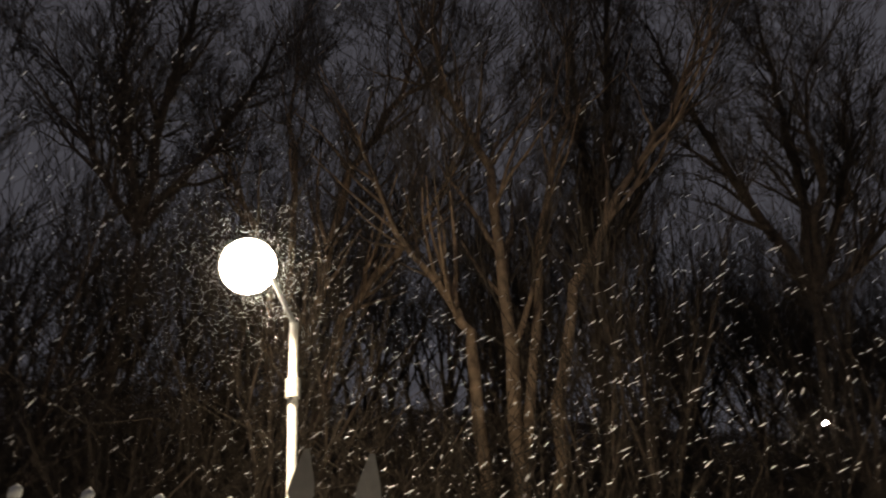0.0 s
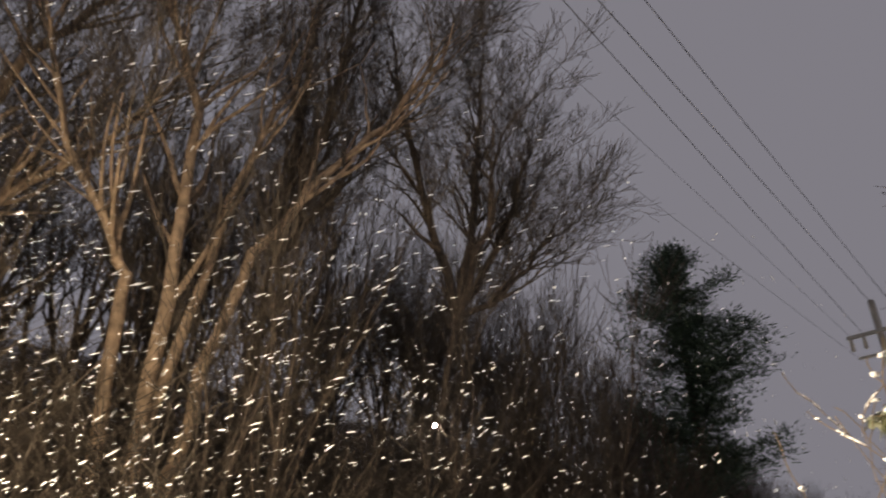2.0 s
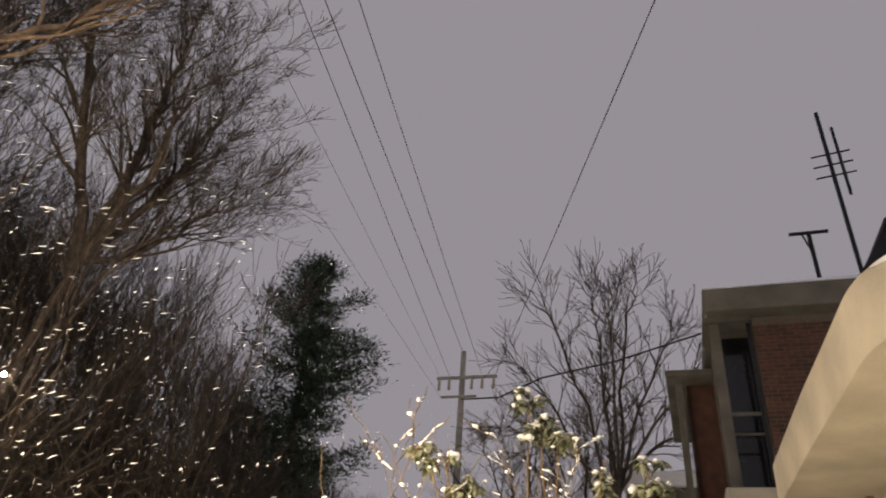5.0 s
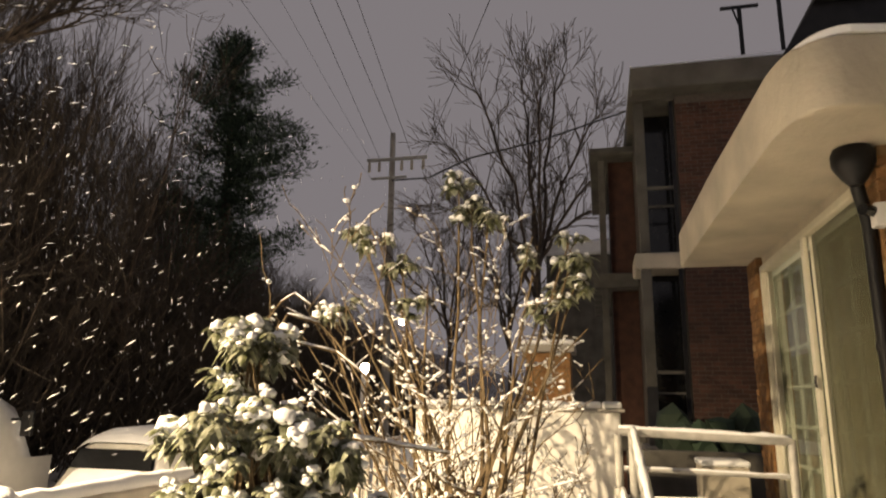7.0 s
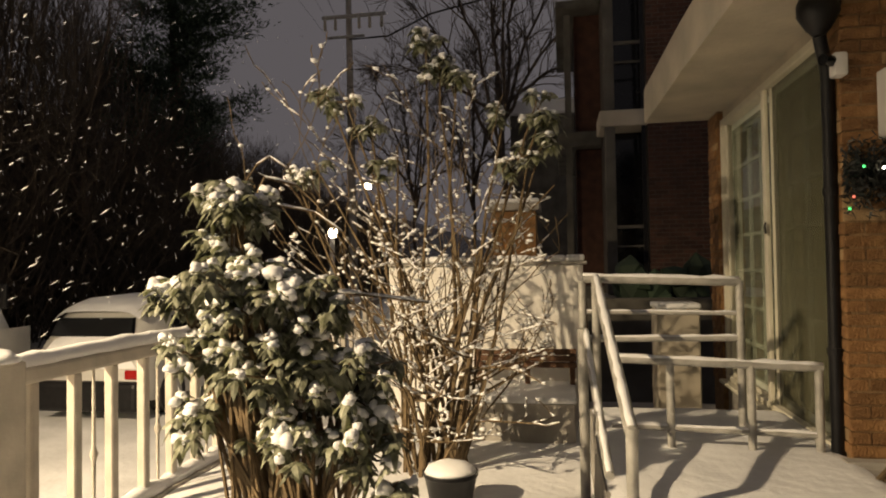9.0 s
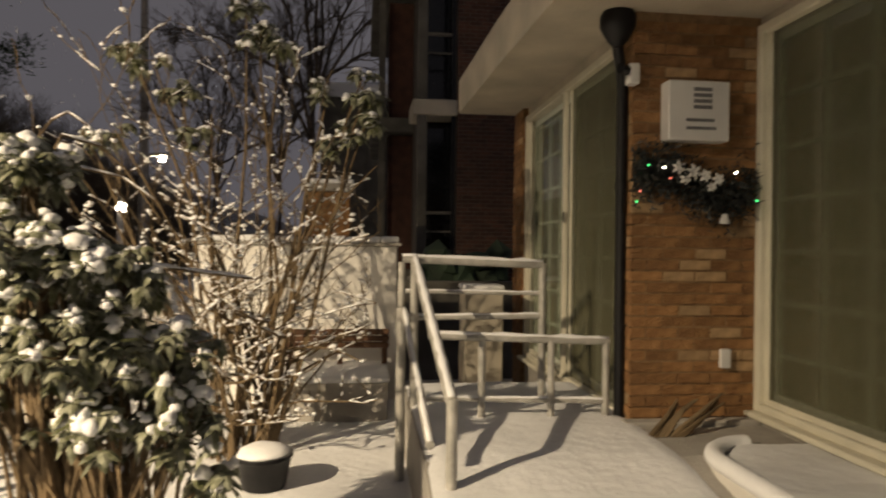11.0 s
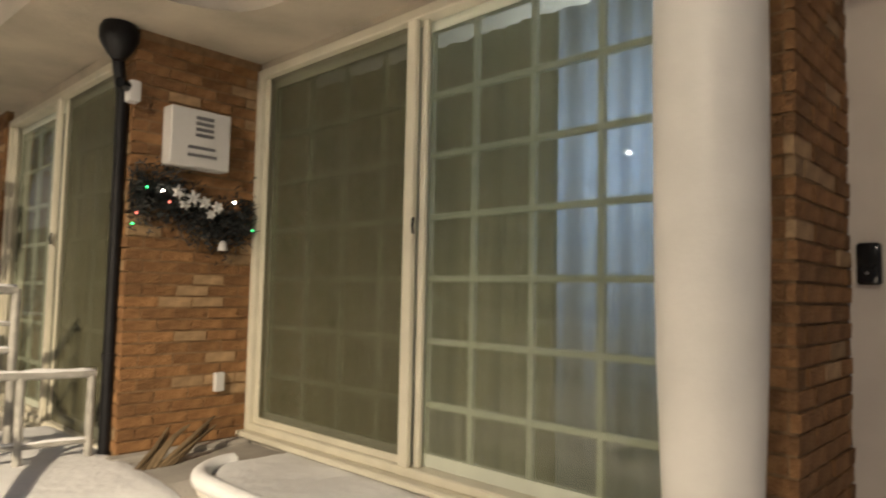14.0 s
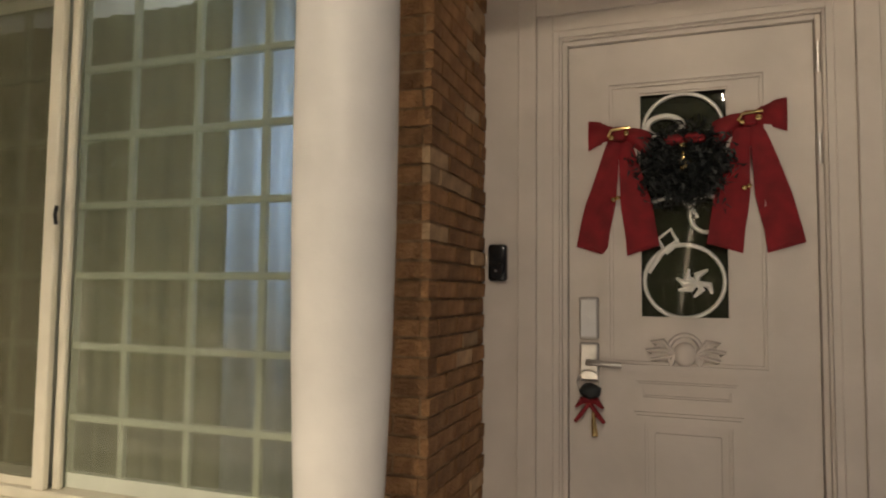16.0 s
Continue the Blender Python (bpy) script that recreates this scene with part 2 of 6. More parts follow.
def ground_height(x, y):
    bank = max(0.0, -9.5 - x)
    rise = min(bank * 0.5, 13.0 + bank * 0.01)
    bumps = noise.noise(Vector((x * 0.35, y * 0.35, 0))) * 0.10 * min(1, bank) + noise.noise(Vector((x * 1.1, y * 1.1, 3))) * 0.018
    return STREET + rise + bumps


def build_ground():
    xs = [-400, -150, -80, -50, -35] + [-28 + 0.75 * i for i in range(36)] + [0.5, 4, 12, 40, 150, 400]
    ys = [-400, -150, -60, -30] + [-16 + 1.0 * i for i in range(62)] + [55, 80, 160, 400]
    verts = [(x, y, ground_height(x, y)) for y in ys for x in xs]
    w = len(xs)
    faces = [(j * w + i, j * w + i + 1, (j + 1) * w + i + 1, (j + 1) * w + i) for j in range(len(ys) - 1) for i in range(w - 1)]
    me = raw_mesh("ground", verts, faces, SNOW_GROUND, True)
    me.materials.append(LITTER)
    for poly in me.polygons:
        poly.material_index = 1 if poly.center.x < -10.2 else 0
    tagged(new("ground", me), "snow-covered street and wooded bank at night", "ground", kind="structure")


build_ground()


def build_terrace():
    bm = B()
    extrude_plan(bm, [(-2.64, -4), (3.0, -4), (3.0, 7.6), (-2.64, 7.6)], STREET - 0.3, -0.10)
    single("terrace", bm, CONCRETE, "concrete garden terrace under thin snow", "terrace", kind="structure")
    # snow on the low garden ground
    n = 46
    bm = B()
    grid = {}
    for i in range(n + 1):
        for j in range(n + 1):
            x, y = -2.62 + 2.84 * i / n, -3.9 + 11.4 * j / n
            grid[i, j] = bm.verts.new((x, y, -0.085 + 0.02 * noise.noise(Vector((x * 2.2, y * 2.2, 0))) + 0.008 * noise.noise(Vector((x * 9, y * 9, 0)))))
    for i in range(n):
        for j in range(n):
            bm.faces.new((grid[i, j], grid[i + 1, j], grid[i + 1, j + 1], grid[i, j + 1]))
    single("garden_snow", bm, SNOW_GROUND, "thin trodden snow on the garden ground", "snow", kind="structure", smooth=180)
    # entrance deck with a ramp that comes down towards the door
    bm = B()
    prof = [(-4.0, 0.03), (1.75, 0.03), (3.3, 0.36), (5.05, 0.37)]
    lo = [bm.verts.new((0.16, y, -0.098)) for y, z in prof] + [bm.verts.new((2.9, y, -0.098)) for y, z in prof]
    hi = [bm.verts.new((0.16, y, z)) for y, z in prof] + [bm.verts.new((2.9, y, z)) for y, z in prof]
    for k in range(3):
        bm.faces.new((hi[k], hi[4 + k], hi[5 + k], hi[1 + k]))
        bm.faces.new((lo[k], lo[k + 1], hi[k + 1], hi[k]))
        bm.faces.new((lo[5 + k], lo[4 + k], hi[4 + k], hi[5 + k]))
    bm.faces.new((lo[3], lo[7], hi[7], hi[3]))
    bm.faces.new((lo[4], lo[0], hi[0], hi[4]))
    single("entrance_ramp", bm, CONCRETE, "concrete entrance ramp and landing", "ramp", kind="structure")
    bm = B()
    grid = {}
    nx, ny = 26, 60
    for j in range(ny + 1):
        y = -3.95 + 8.95 * j / ny
        z = np.interp(y, [p[0] for p in prof], [p[1] for p in prof])
        for i in range(nx + 1):
            x = 0.17 + (1.27 if y > 1.75 else 2.6) * i / nx
            wear = noise.noise(Vector((x * 3, y * 3, 5))) * 0.010 + noise.noise(Vector((x * 11, y * 11, 5))) * 0.004
            grid[i, j] = bm.verts.new((x, y, z + 0.022 + wear - (0.017 if i in (0, nx) else 0)))
    for j in range(ny):
        for i in range(nx):
            bm.faces.new((grid[i, j], grid[i + 1, j], grid[i + 1, j + 1], grid[i, j + 1]))
    single("ramp_snow", bm, SNOW_GROUND, "trodden snow on the entrance ramp", "snow", kind="structure", smooth=180)


build_terrace()

# ---- own house ----
SOFFIT = 2.79


def brick_panel(parent, origin, along, outward, width, height, rng, course=0.067, length=0.20, z0=0.0, joined=False, mat=None):
    """Courses of single bricks on a face: origin at its lower corner, along and outward unit vectors."""
    mat = mat or BRICK
    along, outward = Vector(along), Vector(outward)
    rows = int(height / course)
    cut = {}
    soup = B()
    for r in range(rows):
        s = -length / 2 if r % 2 else 0.0
        while s < width - 0.01:
            a, b = max(s, 0), min(s + length - 0.011, width)
            s += length
            if b - a < 0.03:
                continue
            proud = rng.choice((0.006, 0.009, 0.012, 0.004))
            key = (round(b - a, 3), rng.randrange(3))
            pick = mat
            if mat is BRICK and rng.random() < 0.11:
                pick = BRICK_PALE
            base = Vector(origin) + along * a + Vector((0, 0, z0 + r * course)) + outward * proud
            turn = Matrix((along, outward, Vector((0, 0, 1)))).transposed().to_4x4()
            if joined:
                box(soup, 0, b - a, -0.03, 0, 0, course - 0.011, turn=Matrix.Translation(base) @ turn)
                continue
            if (key, pick.name) not in cut:
                bm = B()
                box(bm, 0, b - a, -0.03, 0, 0, course - 0.011)
                for v in bm.verts:
                    v.co += Vector((rng.uniform(-0.0015, 0.0015), rng.uniform(-0.002, 0.002), rng.uniform(-0.0015, 0.0015)))
                cut[key, pick.name] = mesh_of("brick", bm, pick)
            ob = new("brick", cut[key, pick.name])
            ob.parent = parent
            ob.matrix_basis = Matrix.Translation(base - parent.location) @ turn
    if joined:
        ob = part("brickwork", soup, mat, parent)
        tagged(ob, kind="stuff")
    else:
        soup.free()


def build_house_walls():
    rng = random.Random(3)
    # projecting pier with the house sign, facing the ramp
    bm = B()
    box(bm, 1.44, 2.62, 3.90, 4.12, -0.1, SOFFIT)
    w1 = single("wall_pier", bm, MORTAR, "brown brick pier between the two big windows", "wall", kind="structure")
    brick_panel(w1, (1.42, 3.90, 0.40), (1, 0, 0), (0, -1, 0), 0.78, SOFFIT - 0.41, rng)
    brick_panel(w1, (1.44, 4.12, 0.40), (0, -1, 0), (-1, 0, 0), 0.22, SOFFIT - 0.41, rng)
    bm = B()
    box(bm, 1.36, 2.19, 3.80, 3.897, 0.0, 0.395, 0.01)
    single("plinth", bm, CONCRETE, "weathered stone plinth under the brick pier", "plinth", kind="structure")
    # pier beyond the far window
    bm = B()
    box(bm, 1.42, 2.62, 6.62, 6.98, -0.1, SOFFIT)
    w2 = single("wall_north", bm, MORTAR, "brick end pier of the house", "wall", kind="structure")
    brick_panel(w2, (1.42, 6.98, 0.30), (0, -1, 0), (-1, 0, 0), 0.36, SOFFIT - 0.31, rng)
    brick_panel(w2, (1.42, 6.62, 0.30), (1, 0, 0), (0, -1, 0), 0.09, SOFFIT - 0.31, rng)
    # narrow pier between window and entrance, with its return towards the door
    bm = B()
    box(bm, 2.22, 2.885, 0.70, 1.02, -0.1, SOFFIT)
    w3 = single("wall_entrance_pier", bm, MORTAR, "brown brick pier beside the entrance door", "wall", kind="structure")
    brick_panel(w3, (2.22, 1.02, 0.04), (0, -1, 0), (-1, 0, 0), 0.32, SOFFIT - 0.05, rng)
    brick_panel(w3, (2.21, 0.70, 0.04), (1, 0, 0), (0, -1, 0), 0.68, SOFFIT - 0.05, rng)
    # wall under the windows
    bm = B()
    box(bm, 1.46, 1.70, 4.121, 6.619, -0.1, 0.30)
    single("wall_sill_far", bm, CONCRETE, "low rendered wall under the far window", "wall", kind="structure")
    bm = B()
    box(bm, 2.2, 2.5, 1.021, 3.899, -0.1, 0.40)
    single("wall_sill_near", bm, CONCRETE, "low rendered wall under the near window", "wall", kind="structure")
    # wall with the door opening
    bm = B()
    box(bm, 2.90, 3.14, 0.365, 0.699, -0.1, SOFFIT, 0)
    box(bm, 2.90, 3.14, -4.0, -0.655, -0.1, SOFFIT, 0)
    box(bm, 2.90, 3.14, -0.654, 0.364, 2.44, SOFFIT, 0)
    single("wall_entrance", bm, DOOR_PAINT, "cream painted wall round the entrance door", "wall", kind="structure")
    # rooms behind
    bm = B()
    box(bm, 5.4, 5.6, -4, 6.98, -0.1, SOFFIT)
    box(bm, 2.62, 5.4, 6.78, 6.98, -0.1, SOFFIT)
    box(bm, 3.14, 5.4, -0.9, -0.7, -0.1, SOFFIT)
    # unseen partition, added to block the room light behind the door glass
    box(bm, 2.90, 5.4, 0.702, 0.80, -0.1, SOFFIT)
    single("wall_room", bm, ROOM, "plain inner walls with an added partition against the room light", "wall", kind="structure")
    bm = B()
    box(bm, 2.5, 5.4, 0.81, 6.78, 0.10, 0.30)
    box(bm, 1.70, 2.5, 4.13, 6.78, 0.10, 0.30)
    single("floor", bm, WOOD, "brown wooden floor of the living room", "floor", kind="structure")
    bm = B()
    box(bm, 0.9, 3.2, -4.6, -4.3, STREET, 5)
    single("wall_south", bm, CONCRETE, "rendered garden wall behind the entrance", "wall", kind="structure")


def eave_outline():
    def bend(a, b, c, n=10):
        return [tuple((1 - t) ** 2 * p + 2 * t * (1 - t) * q + t * t * r for p, q, r in zip(a, b, c)) for t in (i / n for i in range(n + 1))]
    edge = [(0.82, 7.0), (0.86, 5.2), (0.885, 4.5)]
    edge += bend((0.905, 3.85), (0.915, 3.36), (1.14, 3.36))
    edge += bend((1.36, 3.40), (1.74, 3.44), (1.78, 2.95))
    edge += [(1.74, 1.8), (1.66, 0.6), (1.62, -1.2), (1.6, -4.0)]
    return edge


def build_eave():
    edge = eave_outline()
    back = [(5.6, -4.0), (5.6, 6.98)]
    bm = B()
    extrude_plan(bm, edge + back, SOFFIT, SOFFIT + 0.36)
    es = [e for e in bm.edges if all(v.co.x < 2.0 for v in e.verts) and abs(e.verts[0].co.z - e.verts[1].co.z) < 0.01]
    bmesh.ops.bevel(bm, geom=es, offset=0.025, segments=2, affect="EDGES", profile=0.5)
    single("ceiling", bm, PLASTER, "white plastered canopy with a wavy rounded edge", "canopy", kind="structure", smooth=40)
    bm = B()
    extrude_plan(bm, [(x + 0.05, y - 0.04 if y > 6 else y) for x, y in edge] + [(5.5, -3.9), (5.5, 6.9)], SOFFIT + 0.362, SOFFIT + 0.40)
    single("canopy_snow", bm, SNOW, "thin snow on top of the canopy", "snow", kind="structure")
    # dark upper storey set back over the canopy
    up = thing("upper_storey", "black metal-clad roof end set back over the canopy", "roof", (2.2, 5.5, SOFFIT + 0.41), kind="structure")
    bm = B()
    prof = [(1.10, 3.195), (1.19, 3.62), (1.43, 4.0), (4.2, 4.0), (4.2, 3.195)]
    near = [bm.verts.new((x, 4.5, z)) for x, z in prof]
    far = [bm.verts.new((x, 6.7, z)) for x, z in prof]
    bm.faces.new(near), bm.faces.new(far[::-1])
    for k in range(5):
        bm.faces.new((near[k], far[k], far[(k + 1) % 5], near[(k + 1) % 5]))
    part("roof", bm, DARK, up)
    part("roof_edge", box(B(), 1.42, 4.25, 4.44, 6.75, 4.001, 4.03, 0.008), DARK, up)


build_house_walls()
build_eave()


def sliding_window(name, label, x, y0, y1, z0, z1, split, cols, rows, first_row, pitch, screen_far, first_col, col_pitch):
    """A two-leaf sliding window in a wall along y: outer frame, two leaves with muntins, an insect screen over the far leaf."""
    w = thing(name, label, "window", (x, (y0 + y1) / 2, z0), kind="structure")
    bm = B()
    f = 0.055
    box(bm, x - 0.03, x + 0.11, y0, y0 + f, z0, z1, 0.006)
    box(bm, x - 0.03, x + 0.11, y1 - f, y1, z0, z1, 0.006)
    box(bm, x - 0.03, x + 0.11, y0 + f, y1 - f, z1 - f, z1, 0.006)
    box(bm, x - 0.03, x + 0.11, y0 + f, y1 - f, z0, z0 + 0.045, 0.006)
    part("window_frame", bm, FRAME, w)
    bm = B()
    box(bm, x - 0.035, x - 0.002, split - 0.03, split + 0.035, z0 + 0.046, z1 - f - 0.001, 0.005)
    box(bm, x + 0.004, x + 0.03, split - 0.075, split - 0.036, z0 + 0.046, z1 - f - 0.001, 0.005)
    part("meeting_stile", bm, FRAME, w)
    for side, (a, b) in enumerate(((y0 + f, split - 0.02), (split + 0.02, y1 - f))):
        deep = x + 0.066 + 0.012 * side
        leaf = part("leaf", box(B(), deep - 0.016, deep + 0.016, a, a + 0.05, z0 + 0.046, z1 - f - 0.001), MULLION, w)
        bm = B()
        box(bm, deep - 0.016, deep + 0.016, b - 0.05, b, z0 + 0.046, z1 - f - 0.001)
        box(bm, deep - 0.015, deep + 0.015, a + 0.051, b - 0.051, z0 + 0.047, z0 + 0.11)
        box(bm, deep - 0.015, deep + 0.015, a + 0.051, b - 0.051, z1 - f - 0.06, z1 - f - 0.002)
        part("rail", bm, MULLION, leaf)
        ys = [first_col + col_pitch * k for k in range(-12, 12)]
        ys = [y for y in ys if a + 0.1 < y < b - 0.1]
        for y in ys:
            part("muntin", box(B(), deep - 0.016, deep + 0.012, y - 0.015, y + 0.015, z0 + 0.11, z1 - f - 0.06, 0.004), MULLION, leaf)
        for r in range(rows):
            z = first_row + pitch * r
            if z0 + 0.15 < z < z1 - 0.15:
                part("muntin", box(B(), deep - 0.018, deep + 0.010, a + 0.051, b - 0.051, z - 0.015, z + 0.015, 0.004), MULLION, leaf)
        pane = part("pane", sheet_x(deep - 0.026, a + 0.051, b - 0.051, z0 + 0.111, z1 - f - 0.061), PANE, leaf)
        pane.visible_shadow = False
        part("glass_veil", box(B(), deep - 0.0235, deep - 0.0225, a + 0.051, b - 0.051, z0 + 0.111, z1 - f - 0.061), FOGGED, leaf, "misted inner face of the glass").visible_shadow = False
    part("insect_screen", box(B(), x + 0.012, x + 0.014, *((split + 0.036, y1 - f - 0.045) if screen_far else (y0 + f + 0.045, split - 0.08)), z0 + 0.05, z1 - f - 0.005), SCREEN, w, "olive grey insect screen")
    part("screen_frame", box(box(B(), x + 0.004, x + 0.024, y1 - f - 0.045, y1 - f - 0.001, z0 + 0.046, z1 - f - 0.002, 0.004), x + 0.004, x + 0.022, split + 0.037, y1 - f - 0.046, z0 + 0.046, z0 + 0.08), FRAME, w)
    bm = B()
    tube(bm, [(x - 0.045, split - 0.052, 1.60), (x - 0.052, split - 0.052, 1.64), (x - 0.045, split - 0.052, 1.68)], 0.008, 6)
    part("latch", bm, DARK, w)
    bm = B()
    box(bm, x - 0.09, x + 0.10, y0, y1, z0 - 0.035, z0 - 0.001, 0.008)
    part("window_sill", bm, FRAME, w)
    return w


sliding_window("window_1", "cream sliding window with muntins and a screened leaf", 2.22, 1.025, 3.893, 0.437, 2.735, 2.43, 8, 7, 0.779, 0.3033, True, 1.415, 0.333)
sliding_window("window_2", "cream sliding window beside the landing, lit yellow-green", 1.47, 4.125, 6.615, 0.336, 2.70, 5.30, 8, 7, 0.72, 0.3033, False, 4.40, 0.333)
bm = B()
box(bm, 2.22, 2.5, 1.022, 3.896, 2.737, SOFFIT - 0.001)
box(bm, 1.47, 1.72, 4.122, 6.618, 2.702, SOFFIT - 0.001)
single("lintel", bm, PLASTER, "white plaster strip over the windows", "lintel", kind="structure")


def curtain(name, label, x, y0, y1, z0, z1, mat, seed):
    rng = random.Random(seed)
    bm = B()
    n = int((y1 - y0) / 0.018)
    rows = []
    for k in range(n + 1):
        y = y0 + (y1 - y0) * k / n
        dx = 0.022 * math.sin(y * 52 + 1.7 * math.sin(y * 9)) + 0.012 * math.sin(y * 23 + seed)
        rows.append([bm.verts.new((x + dx, y, z0)), bm.verts.new((x + dx * 0.7, y, (z0 + z1) / 2)), bm.verts.new((x + dx * 0.5, y, z1))])
    for a, b in zip(rows, rows[1:]):
        for i in range(2):
            bm.faces.new((a[i], b[i], b[i + 1], a[i + 1]))
    ob = single(name, bm, mat, label, "curtain", smooth=180)
    md = ob.modifiers.new("cloth", "SOLIDIFY")
    md.thickness = 0.003
    return ob


def sheer(name, colour):
    """Thin cloth that lets light from behind glow through."""
    m = material(name, colour, 0.9, vary=0.08, scale=5)
    n, l = m.node_tree.nodes, m.node_tree.links
    tl, mix = n.new("ShaderNodeBsdfTranslucent"), n.new("ShaderNodeMixShader")
    tl.inputs["Color"].default_value = (*colour, 1)
    mix.inputs[0].default_value = 0.6
    l.new(n["Principled BSDF"].outputs[0], mix.inputs[1])
    l.new(tl.outputs[0], mix.inputs[2])
    l.new(mix.outputs[0], n["Material Output"].inputs["Surface"])
    return m


SHEER = sheer("sheer_curtain", (0.45, 0.49, 0.55))
curtain("curtain", "pale bluish sheer curtain drawn behind the window", 2.62, 1.05, 1.86, 0.31, 2.70, SHEER, 1)
curtain("curtain", "dim olive lined curtain behind the screened leaf", 2.60, 1.84, 3.85, 0.31, 2.70, CURTAIN, 2)
curtain("curtain", "pale curtain behind the far window", 1.80, 4.2, 6.5, 0.31, 2.65, CURTAIN, 3)


def build_column():
    col = thing("column", "white painted round porch column tapering to its foot", "column", (1.74, 0.775, 0.03))
    bm = B()
    prof = [(0.112, 0.50), (0.118, 0.62), (0.128, 0.85), (0.139, 1.15), (0.146, 1.5), (0.148, 1.9), (0.147, 2.3), (0.145, SOFFIT)]
    turned(bm, [(r, z) for r, z in prof], (1.74, 0.775, 0), 40)
    part("shaft", bm, PAINT, col, smooth=60)
    bm = B()
    turned(bm, [(0.16, 0.03), (0.16, 0.36), (0.15, 0.39), (0.158, 0.42), (0.15, 0.455), (0.125, 0.47), (0.115, 0.499)], (1.74, 0.775, 0), 40)
    part("base", bm, PAINT, col, smooth=40)


build_column()


def frame_moulding(bm, x, y0, y1, z0, z1, w, proud, inner=True):
    """A stepped rectangular moulding on a face that looks towards -x."""
    for k, (a, p) in enumerate(((w, proud * 0.5), (w * 0.55, proud), (w * 0.25, proud * 0.75))):
        o = (w - a) / 2
        for ya, yb, za, zb in ((y0 + o, y0 + o + a, z0 + o, z1 - o), (y1 - o - a, y1 - o, z0 + o, z1 - o), (y0 + o + a, y1 - o - a, z1 - o - a, z1 - o), (y0 + o + a, y1 - o - a, z0 + o, z0 + o + a)):
            box(bm, x - p - 0.0005 * k, x - 0.0005 - 0.0002 * k, ya, yb, za, zb)


def build_door():
    d = thing("door_1", "cream panelled entrance door with a glazed light, closed", "door", (2.95, -0.145, 0.06), kind="structure")
    X = 2.955
    bm = B()
    # leaf with an opening for the light
    gy0, gy1, gz0, gz1 = -0.315, 0.045, 1.225, 2.18
    box(bm, X, X + 0.05, -0.62, gy0, 0.07, 2.405)
    box(bm, X, X + 0.05, gy1, 0.33, 0.07, 2.405)
    box(bm, X, X + 0.05, gy0, gy1, 0.07, gz0)
    box(bm, X, X + 0.05, gy0, gy1, gz1, 2.405)
    part("leaf", bm, DOOR_PAINT, d)
    bm = B()
    frame_moulding(bm, X, -0.48, 0.20, 1.0, 2.26, 0.055, 0.022)
    part("upper_moulding", bm, DOOR_PAINT, d)
    bm = B()
    frame_moulding(bm, X, -0.33, 0.055, 0.885, 0.975, 0.034, 0.020)
    part("band_moulding", bm, DOOR_PAINT, d)
    bm = B()
    frame_moulding(bm, X, -0.35, 0.065, 0.20, 0.85, 0.055, 0.022)
    box(bm, X - 0.006, X - 0.0005, -0.27, -0.015, 0.28, 0.77, 0.004)
    part("lower_panel", bm, DOOR_PAINT, d)
    bm = B()
    frame_moulding(bm, X, gy0 - 0.02, gy1 + 0.02, gz0 - 0.02, gz1 + 0.02, 0.034, 0.016)
    light = part("light_frame", bm, DOOR_PAINT, d)
    part("pane", sheet_x(X + 0.022, gy0, gy1, gz0, gz1), PANE_DARK, light)
    # added sheet: gives the pane its dim reflection as a colour
    part("glass_veil", box(B(), X + 0.026, X + 0.028, gy0, gy1, gz0, gz1), GLASS_SHEEN, light, "added greenish sheet for the glass's dim reflection")
    # scrolled ironwork in the light
    bm = B()
    cy = (gy0 + gy1) / 2
    xs = X + 0.012

    def ring(y, z, ry, rz, a0=0, a1=360, r=0.009, n=28):
        tube(bm, [(xs, y + ry * math.cos(radians(a)), z + rz * math.sin(radians(a))) for a in (a0 + (a1 - a0) * k / n for k in range(n + 1))], r, 6)

    ring(cy, 2.02, 0.155, 0.145, -20, 200)
    ring(cy, 1.385, 0.155, 0.150, 0, 360)
    ring(cy - 0.09, 1.66, 0.065, 0.075, 0, 360)
    ring(cy + 0.06, 1.60, 0.12, 0.13, 60, 160)
    ring(cy + 0.07, 2.03, 0.07, 0.045, 0, 360, 0.014)
    tube(bm, [(xs, cy + 0.14, 1.42), (xs, cy + 0.09, 1.50), (xs, cy + 0.02, 1.56)], [0.012, 0.014, 0.005], 6)
    tube(bm, [(xs, cy + 0.07, 1.50), (xs, cy + 0.10, 1.56), (xs, cy + 0.05, 1.60), (xs, cy + 0.02, 1.54), (xs, cy + 0.07, 1.50)], 0.009, 6)
    for k in range(6):
        a = radians(200 + 50 * k)
        tube(bm, [(xs, cy - 0.05, 1.38), (xs, cy - 0.05 + 0.05 * math.cos(a), 1.38 + 0.03 * math.sin(a)), (xs, cy - 0.05 + 0.085 * math.cos(a + 0.5), 1.38 + 0.06 * math.sin(a + 0.5))], [0.010, 0.016, 0.006], 6)
    part("ironwork", bm, PAINT, light, "white scrolled ironwork", smooth=60)
    # carved rosette
    bm = B()
    rng = random.Random(5)
    lump(bm, (X - 0.006, cy, 1.09), (0.022, 0.045, 0.052), rng, 0.04, 2)
    tube(bm, [(X - 0.006, cy + 0.066 * math.cos(radians(a)), 1.09 + 0.078 * math.sin(radians(a))) for a in range(0, 361, 20)], 0.010, 6)
